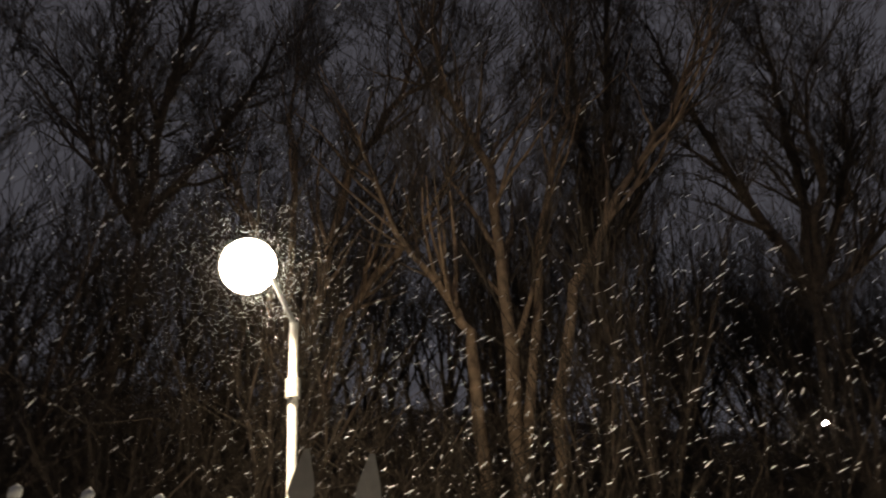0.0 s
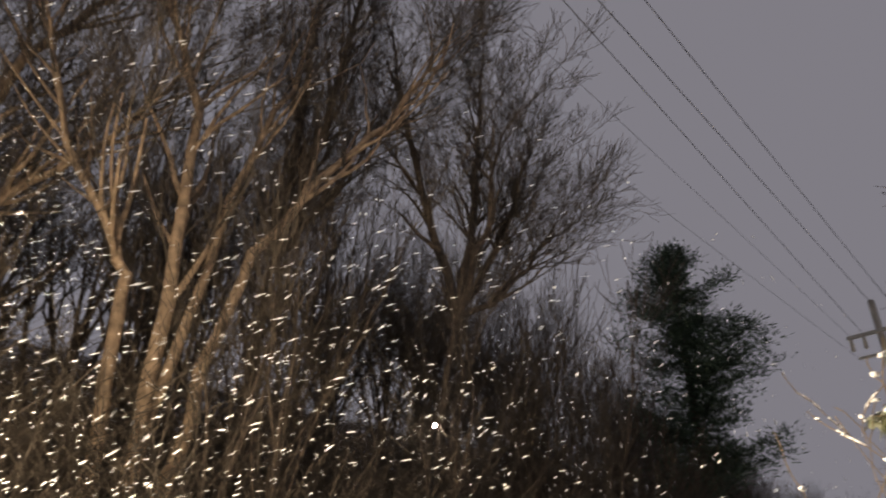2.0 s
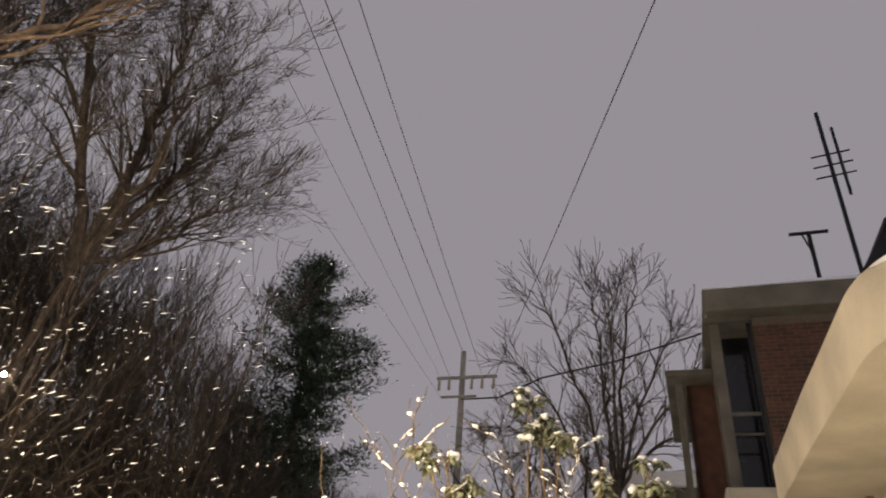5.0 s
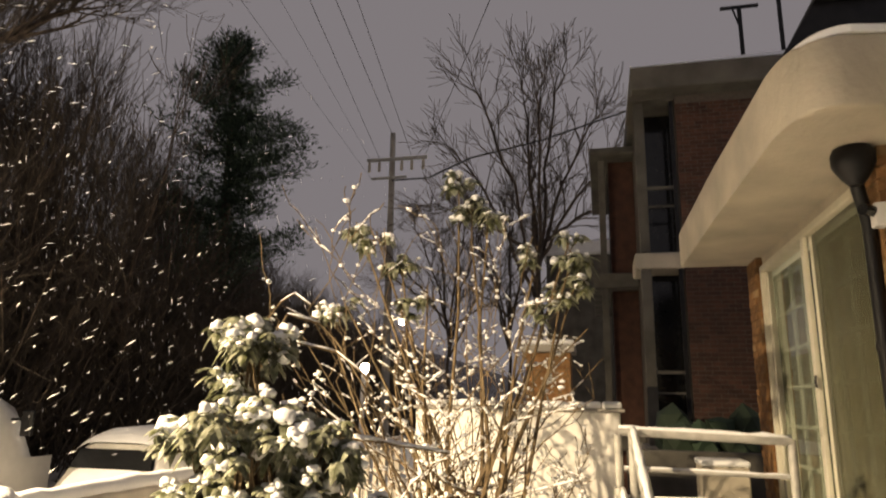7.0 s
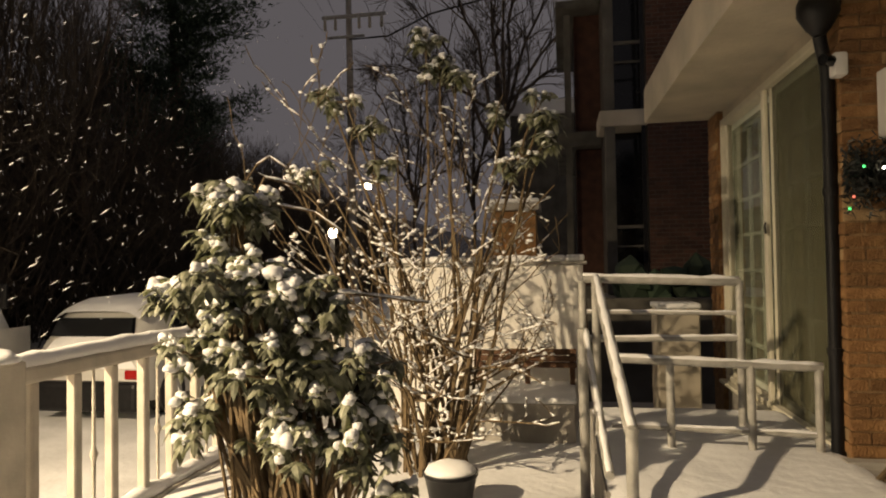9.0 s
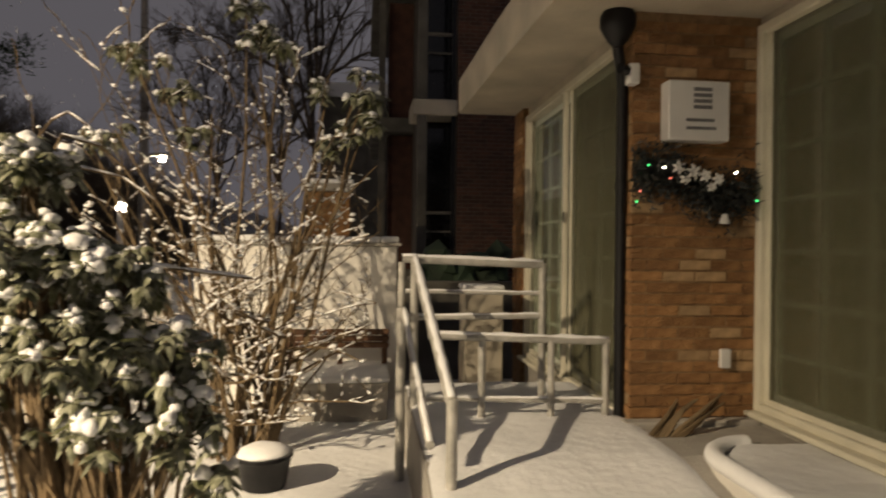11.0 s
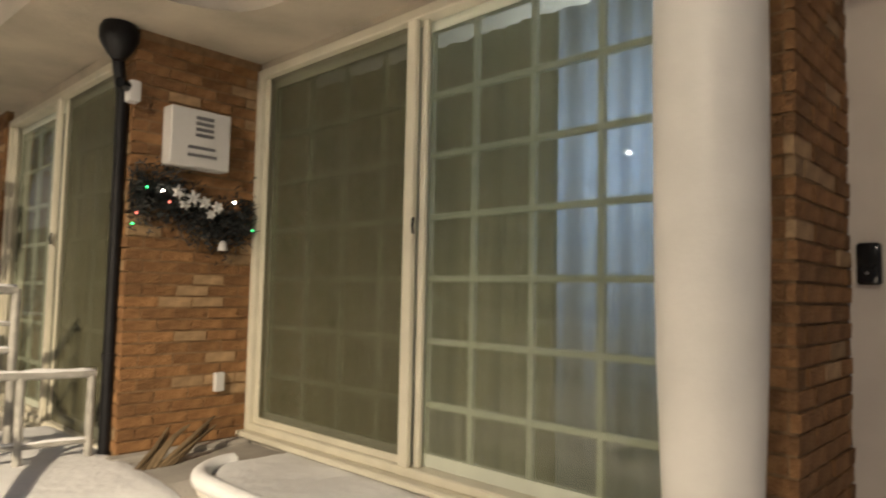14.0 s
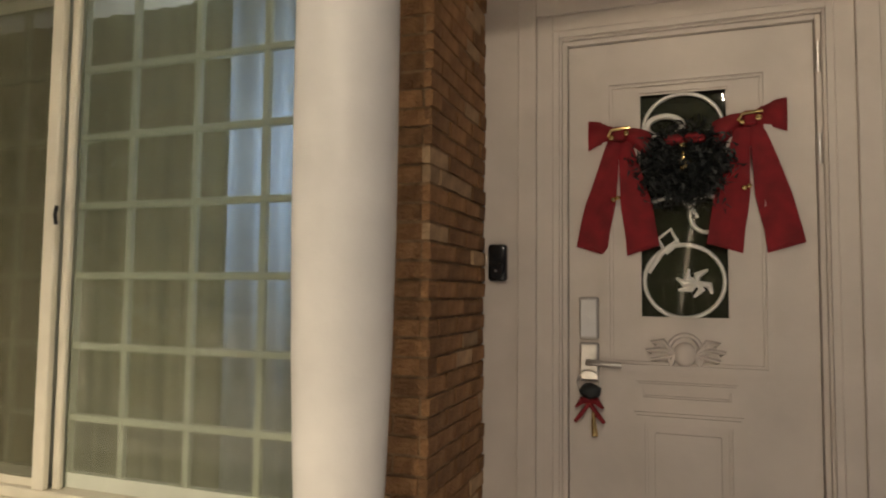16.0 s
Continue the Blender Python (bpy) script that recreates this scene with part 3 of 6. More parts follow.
    for s in (-1, 1):
        for l, z in ((0.13, 1.135), (0.15, 1.10), (0.13, 1.065), (0.085, 1.03)):
            tube(bm, [(X - 0.004, cy + s * 0.04, 1.09), (X - 0.008, cy + s * l * 0.65, z + 0.008), (X - 0.007, cy + s * l, z), (X - 0.005, cy + s * (l - 0.02), z - 0.014)], [0.013, 0.011, 0.009, 0.005], 6)
    part("carved_ornament", bm, DOOR_PAINT, d, smooth=60)
    # lock, handle
    bm = B()
    box(bm, X - 0.028, X - 0.0005, 0.205, 0.285, 1.14, 1.315, 0.008, segments=2)
    lock = part("digital_lock", bm, CHROME, d, "brushed steel digital lock")
    part("cover", box(B(), X - 0.034, X - 0.0285, 0.212, 0.278, 1.15, 1.305, 0.002), SIGN_WHITE, lock)
    bm = B()
    box(bm, X - 0.024, X - 0.0005, 0.205, 0.285, 0.965, 1.125, 0.008, segments=2)
    part("lock_plate", bm, CHROME, d)
    bm = B()
    tube(bm, [(X - 0.024, 0.245, 1.045), (X - 0.06, 0.245, 1.045), (X - 0.065, 0.22, 1.045), (X - 0.065, 0.11, 1.042)], [0.014, 0.013, 0.012, 0.010], 10)
    part("handle", bm, CHROME, d, "chrome lever handle", smooth=50)
    for z in (2.26, 1.90):
        bm = B()
        tube(bm, [(X - 0.012, -0.632, z - 0.06), (X - 0.012, -0.632, z + 0.06)], 0.012, 10)
        part("hinge", bm, CHROME, d, smooth=50)
    # stepped casing round the leaf
    c = thing("door_casing", "cream stepped door casing with mouldings", "door casing", (2.9, -0.145, 0.03), kind="structure")
    for k, (o, i, p) in enumerate(((0.21, 0.13, 0.022), (0.13, 0.06, 0.005), (0.06, 0.025, -0.02), (0.025, 0.004, -0.036))):
        x0, x1 = 2.90 - p, 2.93 - p if p > 0.01 else 3.0
        bm = B()
        y0, y1, zt = -0.62, 0.33, 2.405
        hi = 2.899 if p > 0.01 else 3.04
        box(bm, 2.90 - p, hi, y1 + i, y1 + o, 0.03, zt + o, 0.003)
        box(bm, 2.90 - p, hi, y0 - o, y0 - i, 0.03, zt + o, 0.003)
        box(bm, 2.90 - p, hi, y0 - i, y1 + i, zt + i, zt + o, 0.003)
        part("casing_step", bm, DOOR_PAINT, c)
    bm = B()
    box(bm, 2.86, 3.1, -0.70, 0.41, 0.032, 0.068, 0.006)
    part("threshold", bm, CONCRETE, c)


build_door()


def build_door_things():
    X = 2.943
    rng = random.Random(8)

    def bow(name, y, z, lean, size):
        b = thing(name, "dark red velvet bow with long tails and a gold trinket", "bow", (X, y, z), group="bows on the door")
        for s in (-1, 1):
            bm = B()
            rows = []
            for k in range(9):
                t = k / 8
                w = (0.045 + 0.060 * t) * size
                yy = y + s * (0.012 + 0.118 * t) * size
                zz = z + (0.012 * math.sin(t * 3) - 0.03 * t + s * lean * t * 0.055) * size
                puff = 0.006 + 0.035 * math.sin(math.pi * min(1, t * 0.95))
                rows.append([bm.verts.new((X - 0.004 - puff * (1 - u * u), yy, zz + u * w * 0.62)) for u in (-1, -0.5, 0, 0.5, 1)] + [bm.verts.new((X - 0.003, yy, zz + u * w * 0.6)) for u in (1, 0, -1)])
            for a, c in zip(rows, rows[1:]):
                for i in range(8):
                    bm.faces.new((a[i], c[i], c[(i + 1) % 8], a[(i + 1) % 8]))
            bm.faces.new(rows[0]), bm.faces.new(rows[-1][::-1])
            part("loop", bm, RED_CLOTH, b, smooth=50)
            bm = B()
            rows = []
            for k in range(11):
                t = k / 10
                yy = y + s * (0.02 + 0.085 * t) * size + (lean * 0.02 * t)
                zz = z - 0.01 - t * 0.46 * size
                w = (0.024 + 0.040 * min(1, t * 1.6)) * size
                d = 0.012 + 0.008 * math.sin(t * 9 + s)
                cutz = (0.04 if k == 10 else 0)
                rows.append([bm.verts.new((X - d, yy - w, zz - (cutz if s > 0 else 0))), bm.verts.new((X - d - 0.012, yy, zz)), bm.verts.new((X - d, yy + w, zz - (cutz if s < 0 else 0))),
                             bm.verts.new((X - d + 0.006, yy + w, zz - (cutz if s < 0 else 0))), bm.verts.new((X - d + 0.004, yy - w, zz - (cutz if s > 0 else 0)))])
            for a, c in zip(rows, rows[1:]):
                for i in range(5):
                    bm.faces.new((a[i], c[i], c[(i + 1) % 5], a[(i + 1) % 5]))
            bm.faces.new(rows[0]), bm.faces.new(rows[-1][::-1])
            part("tail", bm, RED_CLOTH, b, smooth=40)
        bm = B()
        box(bm, X - 0.05, X - 0.01, y - 0.028, y + 0.028, z - 0.03, z + 0.03, 0.012, segments=2)
        part("knot", bm, RED_CLOTH, b, smooth=60)
        bm = B()
        tube(bm, [(X - 0.055, y + 0.045, z - 0.015), (X - 0.058, y + 0.03, z + 0.012), (X - 0.058, y - 0.02, z + 0.018), (X - 0.055, y - 0.045, z + 0.02)], 0.007, 6)
        lump(bm, (X - 0.055, y + 0.03, z - 0.02), (0.008, 0.014, 0.014), rng, 0.1, 1)
        lump(bm, (X - 0.055, y - 0.03, z - 0.005), (0.008, 0.014, 0.014), rng, 0.1, 1)
        part("trinket", bm, GOLD, b, "small gold trinket", smooth=60)
        bm = B()
        for dy in (0.0, 0.018):
            bmesh.ops.create_icosphere(bm, subdivisions=2, radius=0.011, matrix=Matrix.Translation((X - 0.04, y + 0.006 + dy, z - 0.27 - dy * 0.4)))
        part("bell", bm, GOLD, b, "little gold bells", smooth=180)

    bow("bow", 0.115, 2.0, 0.6, 1.0)
    bow("bow", -0.385, 2.03, -0.7, 1.05)
    # wreath in the middle
    w = thing("wreath", "dark tinsel wreath with a small gold figure and red ribbon", "wreath", (X, -0.14, 1.86))
    bm = B()
    for k in range(4200):
        a = rng.uniform(0, 2 * math.pi)
        rr = rng.gauss(0.10, 0.042)
        p = Vector((X - 0.02 - abs(rng.gauss(0, 0.02)), -0.14 + rr * math.cos(a), 1.85 + rr * 0.92 * math.sin(a)))
        d = Vector((rng.uniform(-1, 0.2), rng.uniform(-1, 1), rng.uniform(-1, 1))).normalized() * 0.035
        s = d.cross(Vector((rng.random(), rng.random(), rng.random()))).normalized() * 0.006
        bm.faces.new([bm.verts.new(p + s), bm.verts.new(p - s), bm.verts.new(p + d)])
    part("tinsel", bm, TINSEL, w)
    bm = B()
    lump(bm, (X - 0.045, -0.14, 1.87), (0.014, 0.028, 0.05), rng, 0.15, 2)
    lump(bm, (X - 0.045, -0.135, 1.935), (0.014, 0.022, 0.02), rng, 0.1, 2)
    part("trinket", bm, GOLD, w, "small gold ornament", smooth=180)
    bm = B()
    lump(bm, (X - 0.05, -0.10, 1.955), (0.02, 0.045, 0.024), rng, 0.2, 2)
    lump(bm, (X - 0.05, -0.18, 1.96), (0.02, 0.045, 0.024), rng, 0.2, 2)
    part("ribbon", bm, RED_CLOTH, w, smooth=180)
    # doorbell
    b = thing("doorbell", "black video doorbell on the door casing", "doorbell", (2.87, 0.625, 1.46))
    part("body", box(B(), 2.852, 2.8995, 0.585, 0.667, 1.38, 1.54, 0.014, segments=3), BLACK_GLASS, b, smooth=50)
    bm = B()
    bmesh.ops.create_icosphere(bm, subdivisions=2, radius=0.006, matrix=Matrix.Translation((2.851, 0.63, 1.425)))
    part("camera_lens", bm, CHROME, b, smooth=180)
    # keys with a ribbon and a charm on the handle
    k = thing("key_charm", "black fur ball and red ribbon charm hanging from the handle", "key charm", (X - 0.03, 0.22, 0.93))
    bm = B()
    tube(bm, [(X - 0.03, 0.245 + 0.045 * math.cos(a), 0.965 + 0.045 * math.sin(a)) for a in (2 * math.pi * i / 20 for i in range(21))], 0.004, 6)
    part("ring", bm, CHROME, k, smooth=180)
    part("fur_ball", lump(B(), (X - 0.035, 0.235, 0.925), (0.03, 0.045, 0.035), rng, 0.12, 2), TINSEL, k, smooth=180)
    bm = B()
    for s in (-1, 1):
        tube(bm, [(X - 0.04, 0.24, 0.885), (X - 0.05, 0.24 + s * 0.03, 0.89), (X - 0.04, 0.24 + s * 0.055, 0.86)], [0.012, 0.016, 0.006], 6)
        tube(bm, [(X - 0.04, 0.24, 0.88), (X - 0.04, 0.24 + s * 0.035, 0.83), (X - 0.04, 0.24 + s * 0.06, 0.80)], [0.010, 0.012, 0.008], 6)
    part("ribbon", bm, RED_CLOTH, k, smooth=60)
    bm = B()
    tube(bm, [(X - 0.04, 0.225, 0.87), (X - 0.042, 0.222, 0.80), (X - 0.042, 0.218, 0.745)], [0.006, 0.010, 0.014], 8)
    part("key", bm, GOLD, k, smooth=60)


build_door_things()


def build_pier_things():
    rng = random.Random(11)
    Y = 3.888
    s = thing("house_sign", "white box sign with grey print on the brick pier", "sign", (1.77, 3.83, 2.19))
    part("box", box(B(), 1.585, 1.955, 3.775, Y, 2.02, 2.365, 0.006), SIGN_WHITE, s)
    bm = B()
    for k in range(4):
        box(bm, 1.735 + 0.0, 1.845, 3.7715, 3.7748, 2.305 - k * 0.034, 2.325 - k * 0.034)
    part("print_block", bm, INK, s)
    for z, a, b in ((2.128, 1.69, 1.86), (2.082, 1.69, 1.87)):
        part("print_line", box(B(), a, b, 3.7715, 3.7748, z, z + 0.018), INK, s)
    g = thing("garland", "dark Christmas garland with silver flowers and fairy lights", "garland", (1.79, 3.84, 1.75))
    bm = B()
    for k in range(2600):
        t = rng.uniform(0, 1)
        x = 1.40 + 0.75 * t
        zc = 1.82 - 0.10 * t + 0.05 * math.sin(t * 7)
        p = Vector((x, Y - 0.015 - abs(rng.gauss(0, 0.035)), zc + rng.gauss(0, 0.075)))
        d = Vector((rng.uniform(-1, 1), rng.uniform(-1, 0.1), rng.uniform(-1.2, 0.8))).normalized() * rng.uniform(0.03, 0.07)
        sd = d.cross(Vector((rng.random(), rng.random(), rng.random()))).normalized() * 0.006
        bm.faces.new([bm.verts.new(p + sd), bm.verts.new(p - sd), bm.verts.new(p + d)])
    tagged(part("foliage", bm, TINSEL, g), kind="stuff")
    bm = B()
    for x, z, r in ((1.66, 1.865, 0.045), (1.75, 1.84, 0.05), (1.82, 1.82, 0.04), (1.90, 1.80, 0.04), (1.86, 1.755, 0.03), (1.70, 1.80, 0.035)):
        for k in range(6):
            a = 2 * math.pi * k / 6 + x
            tube(bm, [(x, Y - 0.09, z), (x + r * 0.6 * math.cos(a), Y - 0.10, z + r * 0.6 * math.sin(a)), (x + r * math.cos(a), Y - 0.09, z + r * math.sin(a))], [0.006, 0.012, 0.003], 5)
    part("silver_flower", bm, SIGN_WHITE, g, "silvery white flowers", smooth=60)
    for x, z, m in ((1.47, 1.87, GREEN_BULB), (2.13, 1.68, GREEN_BULB), (1.42, 1.72, RED_BULB), (1.56, 1.86, GLOW_TINY), (1.60, 1.80, RED_BULB), (2.0, 1.84, GLOW_TINY), (1.40, 1.66, GREEN_BULB)):
        bm = B()
        bmesh.ops.create_icosphere(bm, subdivisions=1, radius=0.008, matrix=Matrix.Translation((x, Y - 0.11, z)))
        part("fairy_light", bm, m, g)
    bm = B()
    turned(bm, [(0.028, 0), (0.026, 0.02), (0.016, 0.055), (0.004, 0.06)], (1.95, Y - 0.08, 1.545), 12)
    part("small_bell", bm, SIGN_WHITE, g, smooth=60)
    o = thing("outlet_box", "white weatherproof outlet cover on the pier", "outlet", (2.0, 3.87, 0.74))
    part("cover", box(B(), 1.965, 2.03, 3.855, Y - 0.001, 0.69, 0.805, 0.008, segments=2), SIGN_WHITE, o)
    # rain hopper and pipe at the pier's outer corner
    h = thing("downpipe", "black rain hopper and downpipe at the pier corner", "downpipe", (1.36, 3.95, 0.38))
    bm = B()
    turned(bm, [(0.03, 2.585), (0.06, 2.62), (0.09, 2.67), (0.104, 2.70), (0.104, 2.76), (0.09, SOFFIT - 0.002)], (1.335, 3.93, 0), 16)
    part("hopper", bm, DARK, h, smooth=40)
    bm = B()
    tube(bm, [(1.405, 4.02, 0.37), (1.405, 4.02, 1.4), (1.40, 4.01, 2.4), (1.345, 3.95, 2.59)], 0.034, 12)
    part("pipe", bm, DARK, h, smooth=60)
    for z in (0.9, 1.75):
        bm = B()
        turned(bm, [(0.041, z), (0.041, z + 0.04)], (1.405, 4.02, 0), 14)
        part("pipe_clip", bm, DARK, h)
    c = thing("security_camera", "white wall camera with a black lens under the canopy", "camera", (1.385, 3.86, 2.42))
    part("housing", box(B(), 1.36, 1.425, 3.80, 3.885, 2.34, 2.46, 0.012, segments=2), SIGN_WHITE, c, smooth=40)
    bm = B()
    tube(bm, [(1.358, 3.83, 2.42), (1.30, 3.79, 2.42)], 0.03, 14)
    part("lens_tube", bm, BLACK_GLASS, c, smooth=40)
    # leafless plant stubs at the pier's foot
    v = thing("dry_plant", "dry snow-dusted plant stems at the pier's foot", "plant", (1.6, 3.6, 0.3))
    bm = B()
    for k in range(7):
        a = rng.uniform(-0.5, 0.9)
        tube(bm, [(1.42 + 0.03 * k, 3.62, 0.36), (1.50 + 0.04 * k + 0.1 * a, 3.66, 0.42 + rng.uniform(0, 0.08)), (1.58 + 0.05 * k + 0.15 * a, 3.72, 0.46 + rng.uniform(0, 0.12))], [0.016, 0.014, 0.006], 6)
    part("stem", bm, STEM, v, smooth=60)


build_pier_things()


def build_trough():
    """The white trough under the near window, full of snow."""
    t = thing("trough", "long white rounded trough under the window, snow-filled", "trough", (1.9, 2.2, 0.03))
    def outline(g):
        pts = [(2.17, 3.36 - g), (1.85, 3.42 - g)]
        pts += [(1.85 - (0.33 - g) * math.sin(a), 3.09 + (0.33 - g) * math.cos(a)) for a in (math.pi / 2 * k / 8 for k in range(1, 9))]
        pts += [(1.52 + g, 1.45), (2.17, 1.45)]
        return pts
    bm = B()
    extrude_plan(bm, outline(0.0), 0.033, 0.36)
    part("body", bm, PAINT, t)
    bm = B()
    line = outline(0.02)[1:-1]
    tube(bm, [(x, y, 0.385) for x, y in line], 0.045, 10)
    part("rim", bm, SNOW, t, "rounded rim capped with snow", smooth=60)
    bm = B()
    n, m = 14, 36
    grid = {}
    for i in range(n + 1):
        for j in range(m + 1):
            y = 1.46 + 1.9 * j / m
            lo = 1.58 + (max(0, y - 3.05) ** 2) * 2.2
            x = lo + (2.185 - lo) * i / n
            grid[i, j] = bm.verts.new((x, y, 0.385 + 0.02 * noise.noise(Vector((x * 4, y * 4, 1))) + 0.006 * noise.noise(Vector((x * 25, y * 25, 1)))))
    for i in range(n):
        for j in range(m):
            bm.faces.new((grid[i, j], grid[i + 1, j], grid[i + 1, j + 1], grid[i, j + 1]))
    part("snow", bm, SNOW_GROUND, t, "flat snow filling the trough", smooth=180)


build_trough()


# ---- railings, garden wall, fence ----
def snowy_bar(name, parent, a, b, r, snow=True, sides=10):
    bm = B()
    tube(bm, [a, b], r, sides)
    bar = part(name, bm, STEEL, parent, smooth=60)
    if snow:
        a, b = Vector(a), Vector(b)
        n = max(3, int((b - a).length / 0.07))
        rng = random.Random(int(abs(a.x * 91 + b.y * 37 + a.z * 11) * 10))
        bm = B()
        tube(bm, [a.lerp(b, k / n) + Vector((0, 0, r * 0.75 + rng.uniform(-0.002, 0.005))) for k in range(n + 1)], [r * (0.6 if k in (0, n) else rng.uniform(0.5, 0.85)) for k in range(n + 1)], 7)
        part("snow_ridge", bm, SNOW, bar, smooth=180)


def build_rails():
    r = thing("landing_railing", "grey steel railing with snow across the landing", "railing", (0.6, 4.45, 0.37))
    Y = 4.45
    snowy_bar("top_rail", r, (0.11, Y, 1.31), (1.04, Y, 1.28), 0.026)
    snowy_bar("middle_rail", r, (0.13, Y, 1.10), (1.03, Y, 1.09), 0.012)
    snowy_bar("middle_rail", r, (0.13, Y, 0.93), (1.05, Y, 0.94), 0.018)
    for x in (0.105, 1.04):
        snowy_bar("post", r, (x, Y, 0.36), (x, Y, 1.29), 0.024, False)
    g = thing("low_railing", "low grey steel guard rail across the landing", "railing", (0.8, 4.1, 0.37))
    snowy_bar("top_rail", g, (0.24, 4.02, 0.87), (1.34, 4.02, 0.83), 0.022)
    snowy_bar("bottom_rail", g, (0.24, 4.02, 0.50), (1.34, 4.02, 0.47), 0.016)
    for x in (0.56, 0.98, 1.32):
        snowy_bar("post", g, (x, 4.02, 0.36), (x, 4.02, 0.84), 0.022, False)
    h = thing("ramp_handrail", "grey steel handrail with snow running down the ramp", "handrail", (0.16, 3.5, 0.2))
    snowy_bar("top_rail", h, (0.19, 4.40, 1.30), (0.255, 3.05, 0.70), 0.030)
    snowy_bar("lower_rail", h, (0.12, 4.38, 0.98), (0.165, 3.1, 0.50), 0.022)
    for x, y, z in ((0.185, 4.40, 1.29), (0.255, 3.05, 0.72)):
        snowy_bar("post", h, (x, y, 0.02), (x, y, z), 0.026, False)
    snowy_bar("post", h, (0.10, 4.36, -0.09), (0.10, 4.38, 1.0), 0.032, False)


build_rails()


def build_garden_wall():
    bm = B()
    box(bm, -1.72, 0.18, 6.60, 6.85, -0.1, 1.40, 0.01)
    w = single("garden_wall", bm, WALL_WHITE, "low white garden wall with a snow cap", "wall", kind="structure")
    part("coping", box(B(), -1.74, 0.22, 6.56, 6.89, 1.401, 1.43, 0.008), CONCRETE, w)
    rng = random.Random(4)
    bm = B()
    x = -1.72
    while x < 0.18:
        l = min(rng.uniform(0.12, 0.2), 0.21 - x)
        box(bm, x, x + l - 0.004, 6.57, 6.88, 1.431, 1.49 + rng.uniform(-0.006, 0.006), 0.02, segments=2)
        x += l
    part("snow_cap", bm, SNOW, w, smooth=60)
    b = thing("garden_bench", "brown wooden slatted bench back over a snowy ledge", "bench", (-0.2, 6.4, 0.27))
    for z in (0.45, 0.51, 0.57):
        part("slat", box(B(), -0.84, 0.10, 6.36, 6.39, z, z + 0.053, 0.006), WOOD, b)
    for x in (-0.80, -0.35, 0.06):
        part("post", box(B(), x - 0.025, x + 0.025, 6.391, 6.43, 0.27, 0.62, 0.005), WOOD, b)
    bm = B()
    box(bm, -1.0, 0.07, 5.80, 6.58, -0.1, 0.24, 0.01)
    l = single("raised_bed", bm, CONCRETE, "raised concrete ledge with snow on it", "ledge", kind="structure")
    bm = B()
    box(bm, -1.0, 0.09, 5.76, 6.59, 0.241, 0.295, 0.022, segments=2)
    part("snow_cap", bm, SNOW, l, smooth=60)
    c = thing("brick_pillar", "orange brick gate pillar with a pale cap", "pillar", (-0.60, 8.75, STREET))
    core = part("core", box(B(), -0.87, -0.33, 8.51, 9.0, STREET - 0.02, 2.08), MORTAR, c)
    brick_panel(core, (-0.87, 8.51, STREET), (1, 0, 0), (0, -1, 0), 0.54, 2.08 - STREET, random.Random(9), joined=True, mat=BRICK)
    part("cap", box(B(), -0.93, -0.27, 8.44, 9.06, 2.081, 2.17, 0.012), CONCRETE, c)
    part("snow_cap", box(B(), -0.92, -0.28, 8.45, 9.05, 2.171, 2.23, 0.025, segments=2), SNOW, c, smooth=60)
    u = thing("outdoor_unit", "pale box unit with a frosted top beside the neighbour's wall", "box", (0.95, 6.2, -0.1))
    part("cabinet", box(B(), 0.78, 1.14, 6.15, 6.5, 0.0, 1.0, 0.012), PLASTER, u)
    part("snow_cap", box(B(), 0.77, 1.15, 6.14, 6.51, 1.001, 1.05, 0.018, segments=2), SNOW, u, smooth=60)
    for x in (0.80, 1.09):
        part("foot", box(B(), x, x + 0.03, 6.2, 6.45, -0.1, -0.001), DARK, u)
    p = thing("plant_pot", "black round pot heaped with snow", "pot", (-0.73, 4.30, -0.08))
    bm = B()
    turned(bm, [(0.13, -0.08), (0.15, 0.02), (0.165, 0.09), (0.175, 0.10), (0.175, 0.12), (0.155, 0.12)], (-0.73, 4.30, 0), 24)
    part("pot", bm, DARK, p, smooth=40)
    part("snow", lump(B(), (-0.73, 4.30, 0.12), (0.16, 0.16, 0.06), random.Random(2), 0.06, 3, 0.8), SNOW, p, smooth=180)


build_garden_wall()


